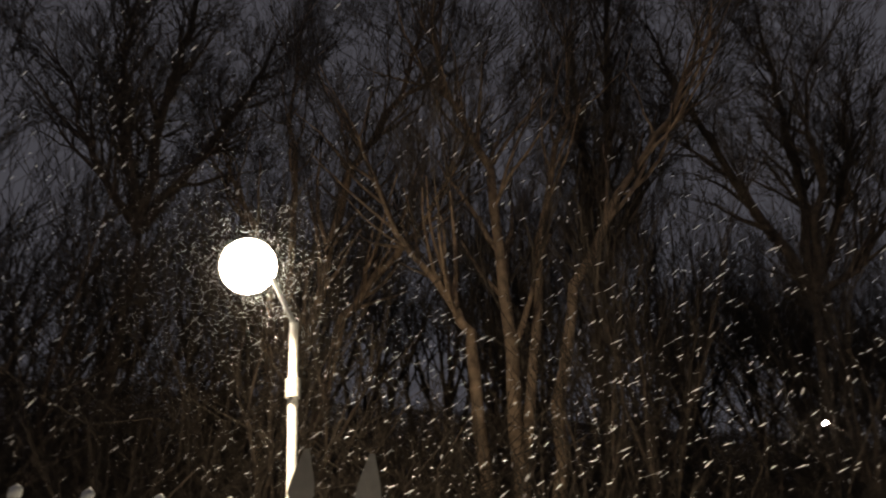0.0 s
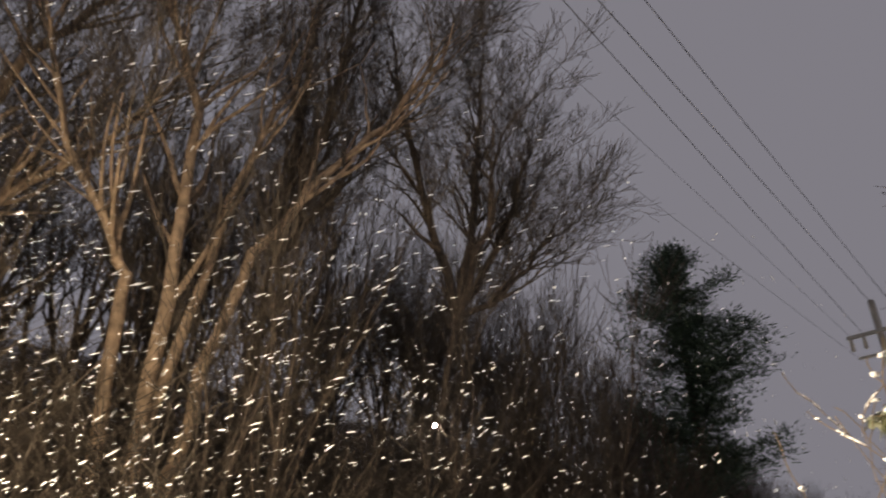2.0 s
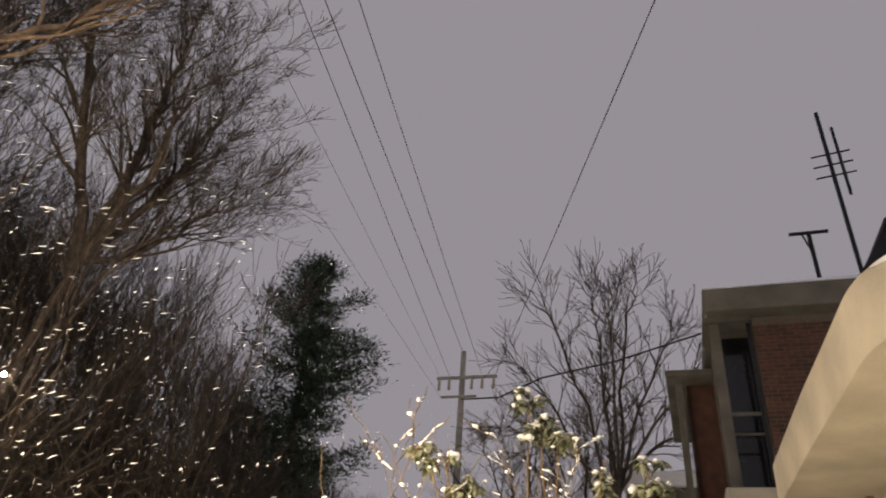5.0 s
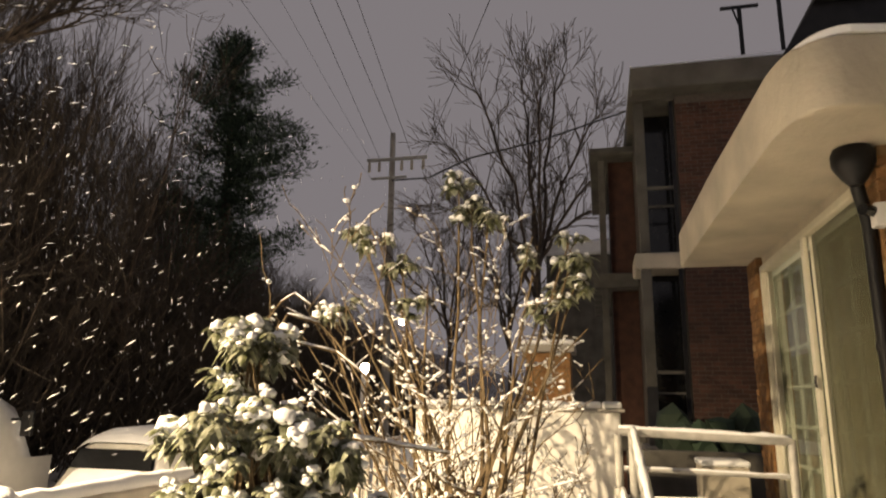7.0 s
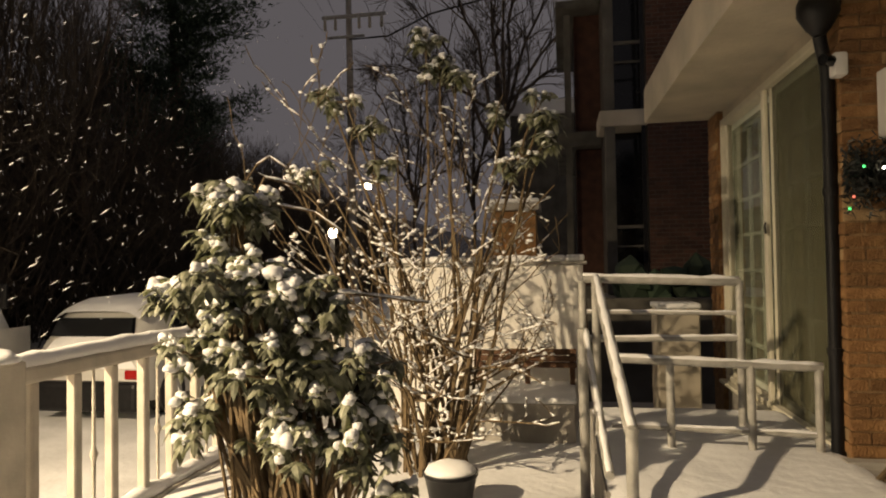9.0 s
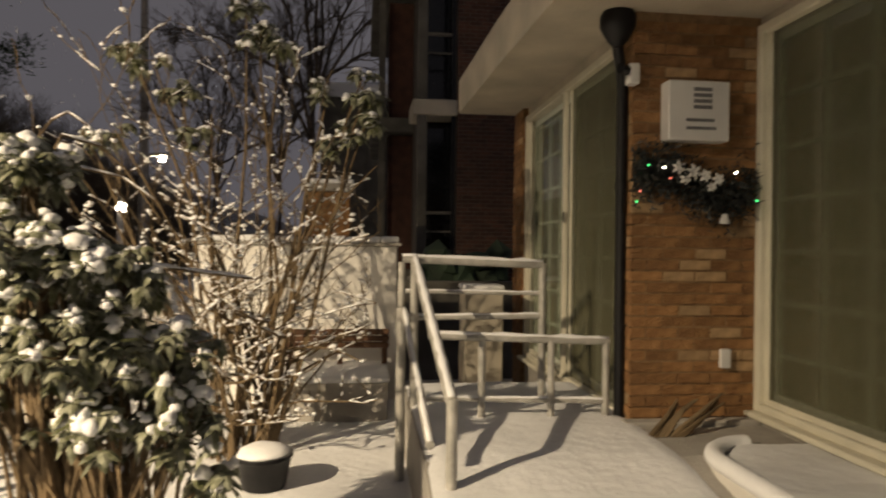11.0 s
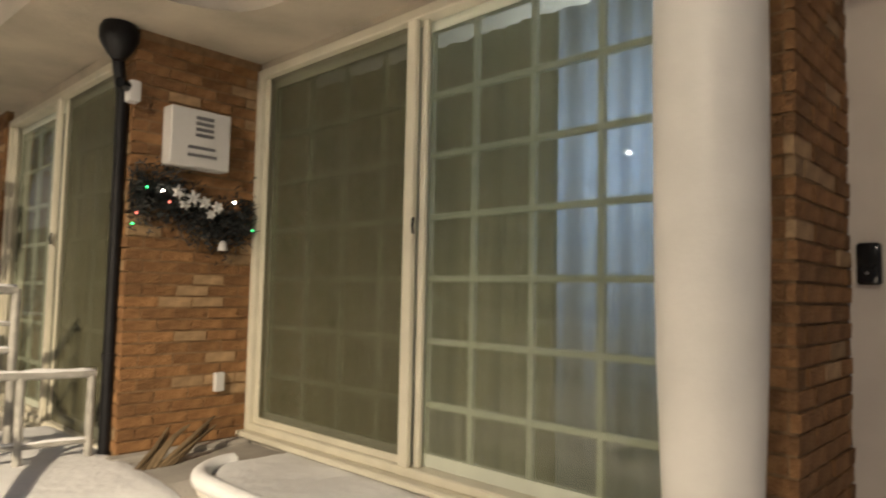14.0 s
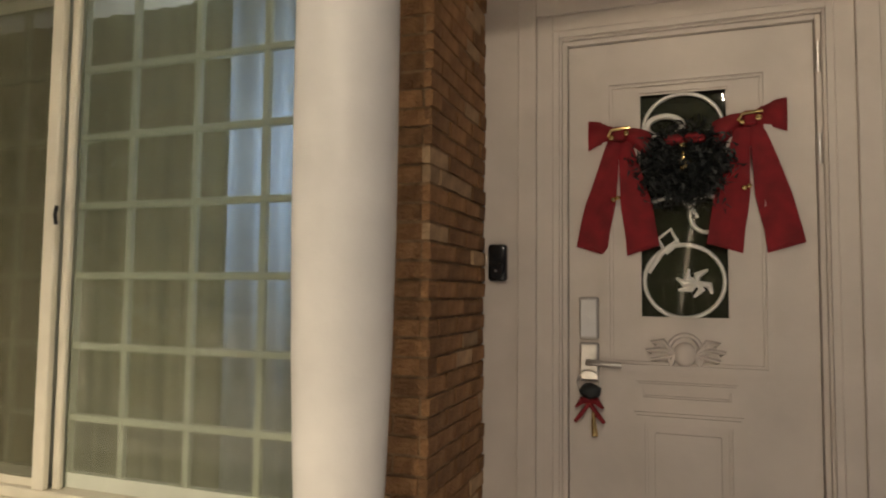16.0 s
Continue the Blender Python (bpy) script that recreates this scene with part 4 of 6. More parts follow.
def build_fence():
    f = thing("balustrade", "white painted balustrade along the street, capped with snow", "fence", (-2.72, 4, -0.1))
    for y0, y1 in ((-3.8, 2.78), (3.0, 9.6)):
        part("top_rail", box(B(), -2.78, -2.66, y0, y1, 0.84, 0.93, 0.02, segments=2), FENCE_PAINT, f)
        rng = random.Random(int(y1 * 10))
        n = int((y1 - y0) / 0.09)
        bm = B()
        tube(bm, [(-2.72 + rng.uniform(-0.006, 0.006), y0 + (y1 - y0) * k / n, 0.945 + rng.uniform(-0.006, 0.008)) for k in range(n + 1)], [rng.uniform(0.05, 0.062) for k in range(n + 1)], 8)
        part("snow_ridge", bm, SNOW, f, smooth=180)
        part("kerb", box(B(), -2.82, -2.62, y0, y1, STREET, -0.06, 0.012), CONCRETE, f)
        bm = B()
        n = int((y1 - y0) / 0.08)
        tube(bm, [(-2.72, y0 + (y1 - y0) * k / n, -0.055 + rng.uniform(-0.01, 0.012)) for k in range(n + 1)], [rng.uniform(0.055, 0.075) for k in range(n + 1)], 8)
        part("snow_ridge", bm, SNOW, f, smooth=180)
        y = y0 + 0.17
        shared = None
        k = 0
        while y < y1 - 0.05:
            if shared is None:
                shared = part("baluster", box(B(), -2.75, -2.69, y - 0.03, y + 0.03, -0.07, 0.84, 0.008), FENCE_PAINT, f)
                first = y
            else:
                ob = new("baluster", shared.data)
                ob.parent = f
                ob.location = shared.location + Vector((0, y - first, 0))
            if k % 2 == 1:
                bm = B()
                turned(bm, [(0.008, -0.06), (0.012, 0.30), (0.024, 0.34), (0.012, 0.38), (0.008, 0.839)], (-2.72, y + 0.155, 0), 10)
                part("rod", bm, FENCE_PAINT, f, smooth=60)
            y += 0.31
            k += 1
    part("post", box(B(), -2.86, -2.58, 2.78, 3.0, STREET, 0.98, 0.02, segments=2), FENCE_PAINT, f)
    part("post_snow", lump(B(), (-2.72, 2.89, 0.98), (0.165, 0.13, 0.07), random.Random(3), 0.05, 3, 0.9), SNOW, f, smooth=180)
    # spear-topped gate beside the terrace
    g = thing("spear_gate", "olive grey metal gate with spade-shaped finials", "gate", (-1.83, 0.2, -0.1))
    for k in range(17):
        y = -2.10 + 0.152 * k
        tall = y > 0.1
        if y > 0.42:
            break
        bm = B()
        tube(bm, [(-1.82, y, -0.09), (-1.82, y, 1.63 if tall else 1.66)], 0.012, 8)
        bar = part("bar", bm, STEEL if tall else PAINT, g)
        if not tall:
            part("bar_snow", lump(B(), (-1.82, y, 1.665), (0.016, 0.016, 0.02), random.Random(k), 0.2, 1), SNOW, bar, smooth=180)
            continue
        bm = B()
        pts = [(0, 1.62), (0.022, 1.64), (0.034, 1.665), (0.018, 1.675), (0.030, 1.70), (0.026, 1.73), (0.006, 1.80)]
        front = [bm.verts.new((-1.828, y + s, z)) for s, z in pts] + [bm.verts.new((-1.828, y - s, z)) for s, z in pts[:0:-1]]
        back = [bm.verts.new((-1.812, v.co.y, v.co.z)) for v in front]
        n = len(front)
        bm.faces.new(front), bm.faces.new(back[::-1])
        for i in range(n):
            bm.faces.new((front[i], back[i], back[(i + 1) % n], front[(i + 1) % n]))
        part("finial", bm, STEEL, bar)
        part("finial_snow", lump(B(), (-1.82, y, 1.672), (0.014, 0.036, 0.010), random.Random(k), 0.2, 1), SNOW, bar, smooth=180)
    for z in (0.1, 1.45):
        snowy_bar("cross_rail", g, (-1.82, -2.0, z), (-1.82, 0.45, z), 0.018)


build_fence()


# ---- plants ----
def leaf_rosette(verts, faces, centre, rng, size, droop, count):
    for k in range(count):
        a = 2 * math.pi * k / count + rng.uniform(-0.4, 0.4)
        out = Vector((math.cos(a), math.sin(a), 0))
        side = Vector((-math.sin(a), math.cos(a), 0))
        l, w = size * rng.uniform(0.7, 1.15), size * rng.uniform(0.22, 0.34)
        d = droop * rng.uniform(0.6, 1.3)
        b = len(verts)
        rib = [centre + out * l * t + Vector((0, 0, l * (0.25 * t - d * t * t))) for t in (0.05, 0.4, 0.75, 1.0)]
        verts.extend([rib[0][:], (rib[1] + side * w + Vector((0, 0, -0.3 * w)))[:], rib[1][:], (rib[1] - side * w + Vector((0, 0, -0.3 * w)))[:], (rib[2] + side * w * 0.8 + Vector((0, 0, -0.3 * w)))[:], rib[2][:], (rib[2] - side * w * 0.8 + Vector((0, 0, -0.3 * w)))[:], rib[3][:]])
        faces.extend([(b, b + 1, b + 2), (b, b + 2, b + 3), (b + 1, b + 4, b + 5, b + 2), (b + 2, b + 5, b + 6, b + 3), (b + 4, b + 7, b + 5), (b + 5, b + 7, b + 6)])


def heaped_snow(snow, p, k, reach, size, rng, count):
    """Small lumps run together on one rosette, lower towards the leaf tips."""
    for q in range(count):
        c = Vector((rng.gauss(0, 1), rng.gauss(0, 1), 0)) * reach * 0.30 * k
        r = size * k * rng.uniform(0.30, 0.85)
        lump(snow, (p[0] + c.x, p[1] + c.y, p[2] + 0.010 - c.length * 0.75 + rng.uniform(-0.012, 0.012)), (r * rng.uniform(0.7, 1.15), r * rng.uniform(0.7, 1.15), r * rng.uniform(0.6, 1.0)), rng, 0.24, 2, 0.2)


def shrub_of(name, label, place, stems, tips, rng, leaf_size, snow_size, snow_chance, leaf_count, ridges=(), tufts=()):
    """stems: lists of (points, radii), one list a stem with its side shoots; ridges: snow lying along flat shoots."""
    s = thing(name, label, "shrub", place)
    for lines in stems:
        bm = B()
        for pts, rad in lines:
            tube(bm, pts, rad, 5, False)
        part("stem", bm, STEM, s, smooth=60)
    verts, faces = [], []
    snow = B()
    for p, k in tips:
        leaf_rosette(verts, faces, Vector(p), rng, leaf_size * k, rng.uniform(0.6, 1.15), leaf_count)
        leaf_rosette(verts, faces, Vector(p) + Vector((0, 0, -0.025)), rng, leaf_size * k * 0.9, rng.uniform(1.0, 1.6), leaf_count - 2)
        if rng.random() < snow_chance:
            heaped_snow(snow, p, k, leaf_size, snow_size, rng, rng.randrange(2, 6))
    for p, r in tufts:
        lump(snow, p + Vector((0, 0, r * 0.6)), (r * rng.uniform(0.8, 1.5), r * rng.uniform(0.8, 1.5), r * 0.75), rng, 0.25, 1)
    for a, b, r in ridges:
        n = max(2, int((b - a).length / 0.05))
        tube(snow, [a.lerp(b, i / n) + Vector((rng.uniform(-0.003, 0.003), rng.uniform(-0.003, 0.003), r * 0.9)) for i in range(n + 1)], [r * (0.4 if i in (0, n) else rng.uniform(0.8, 1.5)) for i in range(n + 1)], 5)
    ob = new("leaves", raw_mesh("leaves", verts, faces, LEAF))
    ob.parent = s
    ob.location = -Vector(place)
    tagged(ob, "drooping dark green leaves", kind="stuff")
    tagged(part("snow", snow, SNOW, s, "clumps of snow on the leaves and shoots", smooth=180), kind="stuff")
    return s


def note_ridges(pts, rad, ridges, rng, chance):
    for a, b, r in zip(pts, pts[1:], rad):
        d = (b - a).normalized()
        if abs(d.z) < 0.62 and rng.random() < chance:
            ridges.append((a.copy(), b.copy(), max(r, 0.006)))


def build_evergreen():
    rng = random.Random(21)
    stems, tips, ridges = [], [], []
    base = Vector((-1.16, 2.85, -0.09))
    # clumps of foliage: centre, half sizes, rosettes; thin at the foot, where the stems show
    lobes = (((-1.42, 2.85, 1.70), (0.17, 0.16, 0.10), 26), ((-1.46, 2.85, 1.52), (0.12, 0.14, 0.10), 14), ((-1.66, 2.85, 1.30), (0.13, 0.16, 0.10), 20),
             ((-1.34, 2.80, 1.34), (0.24, 0.24, 0.15), 50), ((-1.08, 2.88, 1.25), (0.17, 0.22, 0.14), 36), ((-1.52, 2.85, 1.08), (0.18, 0.22, 0.14), 30),
             ((-1.22, 2.78, 1.04), (0.24, 0.24, 0.15), 44), ((-0.92, 2.88, 0.97), (0.19, 0.22, 0.15), 34), ((-0.84, 2.85, 0.70), (0.18, 0.20, 0.13), 24),
             ((-1.12, 2.75, 0.72), (0.22, 0.22, 0.13), 20), ((-1.50, 2.85, 0.78), (0.20, 0.22, 0.12), 16), ((-0.72, 2.85, 0.50), (0.10, 0.14, 0.09), 8))
    for c, r, count in lobes:
        c = Vector(c)
        foot = base + Vector((rng.uniform(-0.16, 0.16), rng.uniform(-0.12, 0.12), 0))
        knee = foot.lerp(c, 0.55) + Vector((rng.uniform(-0.07, 0.07), rng.uniform(-0.07, 0.07), 0.04))
        lines = [([foot, foot.lerp(knee, 0.5) + Vector((rng.uniform(-0.03, 0.03), 0, 0)), knee, c - Vector((0, 0, 0.5 * r[2]))], [0.015, 0.013, 0.011, 0.008])]
        for k in range(int(count * 1.35)):
            d = Vector((rng.gauss(0, 1), rng.gauss(0, 1), rng.gauss(0.2, 1))).normalized() * rng.uniform(0.35, 1.12)
            p = c + Vector((d.x * r[0], d.y * r[1], d.z * r[2]))
            if k % 5 == 0:
                f2 = base + Vector((rng.uniform(-0.24, 0.24), rng.uniform(-0.16, 0.16), 0))
                lines.append(([f2, f2.lerp(c, 0.6) + Vector((rng.uniform(-0.08, 0.08), rng.uniform(-0.08, 0.08), 0)), c.lerp(p, 0.3), p], [0.011, 0.009, 0.006, 0.004]))
            else:
                lines.append(([c + Vector((0, 0, -0.6 * r[2])), c.lerp(p, 0.5) - Vector((0, 0, 0.05)), p], [0.007, 0.005, 0.003]))
            tips.append((p[:], rng.uniform(0.75, 1.2)))
        stems.append(lines)
    # thin bare shoots that arch out of the crown and a long low branch
    for pts, r in (([(-1.40, 2.95, 1.45), (-1.55, 3.15, 1.78), (-1.53, 3.3, 1.93), (-1.46, 3.3, 1.97), (-1.37, 3.3, 1.91)], 0.008),
                   ([(-1.45, 3.0, 1.60), (-1.44, 3.2, 1.85), (-1.32, 3.3, 1.82), (-1.22, 3.3, 1.73), (-1.06, 3.3, 1.50), (-0.98, 3.3, 1.36)], 0.009),
                   ([(-1.50, 2.95, 1.60), (-1.40, 3.2, 1.72), (-1.22, 3.3, 1.68), (-1.08, 3.3, 1.58), (-0.94, 3.3, 1.36)], 0.008),
                   ([(-1.45, 2.95, 1.20), (-1.41, 3.2, 1.38), (-1.18, 3.3, 1.29), (-0.97, 3.3, 1.27), (-0.65, 3.3, 1.23)], 0.014)):
        pts = [Vector(p) for p in pts]
        rad = [r * (1 - 0.6 * i / (len(pts) - 1)) for i in range(len(pts))]
        stems.append([(pts, rad)])
        note_ridges(pts, rad, ridges, rng, 0.9)
    shrub_of("evergreen_shrub", "bushy evergreen shrub with drooping leaves under clumped snow", base[:], stems, tips, rng, 0.068, 0.045, 0.52, 7, ridges)


def build_tall_shrub():
    rng = random.Random(33)
    stems, ridges, tips, tufts = [], [], [], []
    base = Vector((-0.98, 5.0, -0.09))

    def shoot(lines, p, d, length, r, depth, wander=0.15):
        pts, rad = [p.copy()], [r]
        n = 7
        for k in range(n):
            d = (d + Vector((rng.gauss(0, wander), rng.gauss(0, wander), rng.gauss(0.02, 0.09)))).normalized()
            if p.x > -0.12 and d.x > 0:
                d.x *= -0.4
            p = p + d * length / n
            pts.append(p.copy())
            rad.append(max(0.0028, r * (1 - 0.72 * (k + 1) / n)))
            if rng.random() < 0.22:
                tufts.append((p.copy(), rng.uniform(0.009, 0.020)))
            if depth and k > 0 and rng.random() < 0.62:
                side = Vector((rng.gauss(0, 1), rng.gauss(0, 0.8), rng.uniform(-0.2, 0.8))).normalized()
                shoot(lines, p.copy(), (d * 0.8 + side * 0.8).normalized(), length * rng.uniform(0.22, 0.5), rad[-1] * 0.7, depth - 1, 0.24)
        lines.append((pts, rad))
        note_ridges(pts, rad, ridges, rng, 0.6)

    # a fan of crooked stems, denser on the house side
    for k in range(26):
        u = -0.75 + 1.3 * (k + rng.random()) / 26
        foot = base + Vector((0.26 * u + rng.uniform(-0.08, 0.08), rng.uniform(-0.22, 0.22), 0))
        lines = []
        shoot(lines, foot, Vector((0.55 * u + 0.10, rng.uniform(-0.2, 0.2), 1)).normalized(), rng.uniform(1.5, 2.75) * (1 - 0.25 * abs(u)), rng.uniform(0.009, 0.017), 2, 0.19)
        stems.append(lines)
    # low shoots that cross the foot of the shrub
    for k in range(22):
        lines = []
        shoot(lines, base + Vector((rng.uniform(-0.3, 0.35), rng.uniform(-0.3, 0.2), rng.uniform(0.15, 0.95))), Vector((rng.choice((-0.9, -0.7, 0.7, 0.9)), rng.uniform(-0.5, 0.2), rng.uniform(-0.1, 0.5))).normalized(),
              rng.uniform(0.5, 1.05), rng.uniform(0.009, 0.014), 1, 0.2)
        stems.append(lines)
    # tall stems that still carry a tuft of leaves
    spots = ((-1.81, 5.0, 2.82, 4), (-1.64, 5.0, 2.74, 3), (-1.45, 5.0, 2.54, 4), (-0.89, 5.0, 2.92, 8), (-0.76, 5.0, 2.86, 5), (-0.99, 5.0, 3.14, 3), (-0.15, 5.0, 2.48, 5), (-0.11, 5.0, 2.36, 4),
             (-0.27, 5.0, 2.25, 4), (-0.35, 5.0, 2.14, 3), (-0.40, 5.0, 2.58, 3), (-1.87, 5.0, 2.18, 5), (-2.09, 5.0, 2.18, 2), (-1.42, 5.0, 2.17, 2), (-1.22, 5.0, 2.31, 1), (-0.17, 5.0, 2.60, 3))
    for x, y, z, n in spots:
        b = base + Vector((rng.uniform(-0.2, 0.25), rng.uniform(-0.15, 0.15), 0))
        q = Vector((x, y, z))
        pts = [b, b.lerp(q, 0.35) + Vector((rng.uniform(-0.10, 0.10), 0, 0.15)), b.lerp(q, 0.65) + Vector((rng.uniform(-0.06, 0.06), 0, 0.10)), b.lerp(q, 0.88) + Vector((0, 0, 0.06)), q]
        lines = [(pts, [0.018, 0.015, 0.011, 0.008, 0.005])]
        for i in range(n):
            p = q + Vector((rng.uniform(-0.10, 0.10), rng.uniform(-0.08, 0.08), rng.uniform(-0.10, 0.07)))
            lines.append(([q - Vector((0, 0, 0.07)), p], [0.004, 0.003]))
            tips.append((p[:], rng.uniform(0.8, 1.15)))
        stems.append(lines)
    shrub_of("bare_shrub", "tall many-stemmed shrub, nearly leafless, dusted with snow", base[:], stems, tips, rng, 0.10, 0.046, 0.9, 7, ridges, tufts)


build_evergreen()
build_tall_shrub()


def tubes_raw(lines, sides):
    """Many tubes as plain lists: lines of (points, radii)."""
    verts, faces = [], []
    ring = [(math.cos(2 * math.pi * k / sides), math.sin(2 * math.pi * k / sides)) for k in range(sides)]
    for pts, rad in lines:
        d = (pts[-1] - pts[0]).normalized()
        u = d.cross(Vector((0, 0, 1)) if abs(d.z) < 0.9 else Vector((1, 0, 0))).normalized()
        v = d.cross(u)
        b = len(verts)
        for p, r in zip(pts, rad):
            verts.extend([(p + u * (c * r) + v * (s * r))[:] for c, s in ring])
        for k in range(len(pts) - 1):
            for i in range(sides):
                j = (i + 1) % sides
                faces.append((b + k * sides + i, b + k * sides + j, b + (k + 1) * sides + j, b + (k + 1) * sides + i))
    return verts, faces


def grow_tree(seed, height, r0, forks, spread, twig_levels, upward=0.10, wild=0.16, fine=0.005, bones=()):
    """Limbs and twigs of a bare tree at the origin, as two lists of lines."""
    rng = random.Random(seed)
    thick, thin = [], []

    def limb(p, d, length, r, level):
        n = 6 if level < 2 else 4
        pts, rad = [p.copy()], [r]
        kids = []
        for k in range(n):
            d = (d + Vector((rng.gauss(0, wild), rng.gauss(0, wild), rng.gauss(upward, wild * 0.5)))).normalized()
            p = p + d * (length / n)
            pts.append(p.copy())
            rad.append(max(r * (1 - 0.6 * (k + 1) / n), fine))
            kids.append((p.copy(), d.copy(), rad[-1]))
        (thick if level < 2 else thin).append((pts, rad))
        if level >= twig_levels:
            return
        want = ((5, 4, 4, 3, 3) if twig_levels > 3 else (5, 6, 4, 0, 0))[min(level, 4)]
        for i in range(want):
            q, e, rr = kids[min(n - 1, max(1 if level else 2, int(n * rng.uniform(0.3, 1.0))))]
            a = rng.uniform(0, 2 * math.pi)
            side = e.cross(Vector((math.cos(a), math.sin(a), 0.3))).normalized()
            limb(q, (e + side * rng.uniform(spread * 0.5, spread)).normalized(), length * rng.uniform(0.42, 0.72), rr * rng.uniform(0.45, 0.75), level + 1)
        q, e, rr = kids[-1]
        limb(q, e, length * 0.6, rr * 0.8, level + 1)

    for pts, r, start in bones:
        pts = [Vector(p) for p in pts]
        line = [pts[0]]
        for a, b in zip(pts, pts[1:]):
            line += [a.lerp(b, i / 4) + Vector((rng.gauss(0, 0.05), rng.gauss(0, 0.05), 0)) for i in range(1, 5)]
        rad = [r * (1 - 0.72 * i / (len(line) - 1)) for i in range(len(line))]
        thick.append((line, rad))
        for i in range(int(len(line) * start), len(line)):
            e = (line[i] - line[i - 1]).normalized()
            for q in range(2 if i < len(line) - 1 else 4):
                a = rng.uniform(0, 2 * math.pi)
                side = e.cross(Vector((math.cos(a), math.sin(a), 0.3))).normalized()
                limb(line[i], (e + side * rng.uniform(spread * 0.5, spread * 1.1)).normalized(), height * rng.uniform(0.18, 0.30), rad[i] * rng.uniform(0.4, 0.65), 1)
    for k in range(forks):
        a = 2 * math.pi * k / forks + seed
        lean = 0.0 if forks == 1 else 0.16
        limb(Vector((0.12 * math.cos(a), 0.12 * math.sin(a), -0.2)) if forks > 1 else Vector((0, 0, -0.2)), Vector((lean * math.cos(a), lean * math.sin(a), 1)).normalized(), height * 0.42, r0, 0)
    return thick, thin


def tree_model(seed, height, r0, forks, spread, levels, bark, label, wild=0.16, upward=0.10, fine=0.005, bones=()):
    thick, thin = grow_tree(seed, height, r0, forks, spread, levels, upward, wild, fine, bones)
    t = thing("bare_tree", label, "tree", (0, 0, 0), group="bare trees on the bank")
    v, f = tubes_raw(thick, 8)
    ob = new("trunk", raw_mesh("trunk", v, f, bark, True))
    ob.parent = t
    v, f = tubes_raw(thin, 3)
    ob = new("crown", raw_mesh("crown", v, f, TWIG))
    ob.parent = t
    tagged(ob, "fine bare twigs")
    return t


def plant(model, x, y, scale, turn, lean=(0, 0), z=None):
    zz = ground_height(x, y) if z is None else z
    m = Matrix.Translation((x, y, zz)) @ Euler((radians(lean[0]), radians(lean[1]), radians(turn))).to_matrix().to_4x4()
    ob = copy_thing(model, m)
    ob.scale = (scale, scale, scale)
    return ob


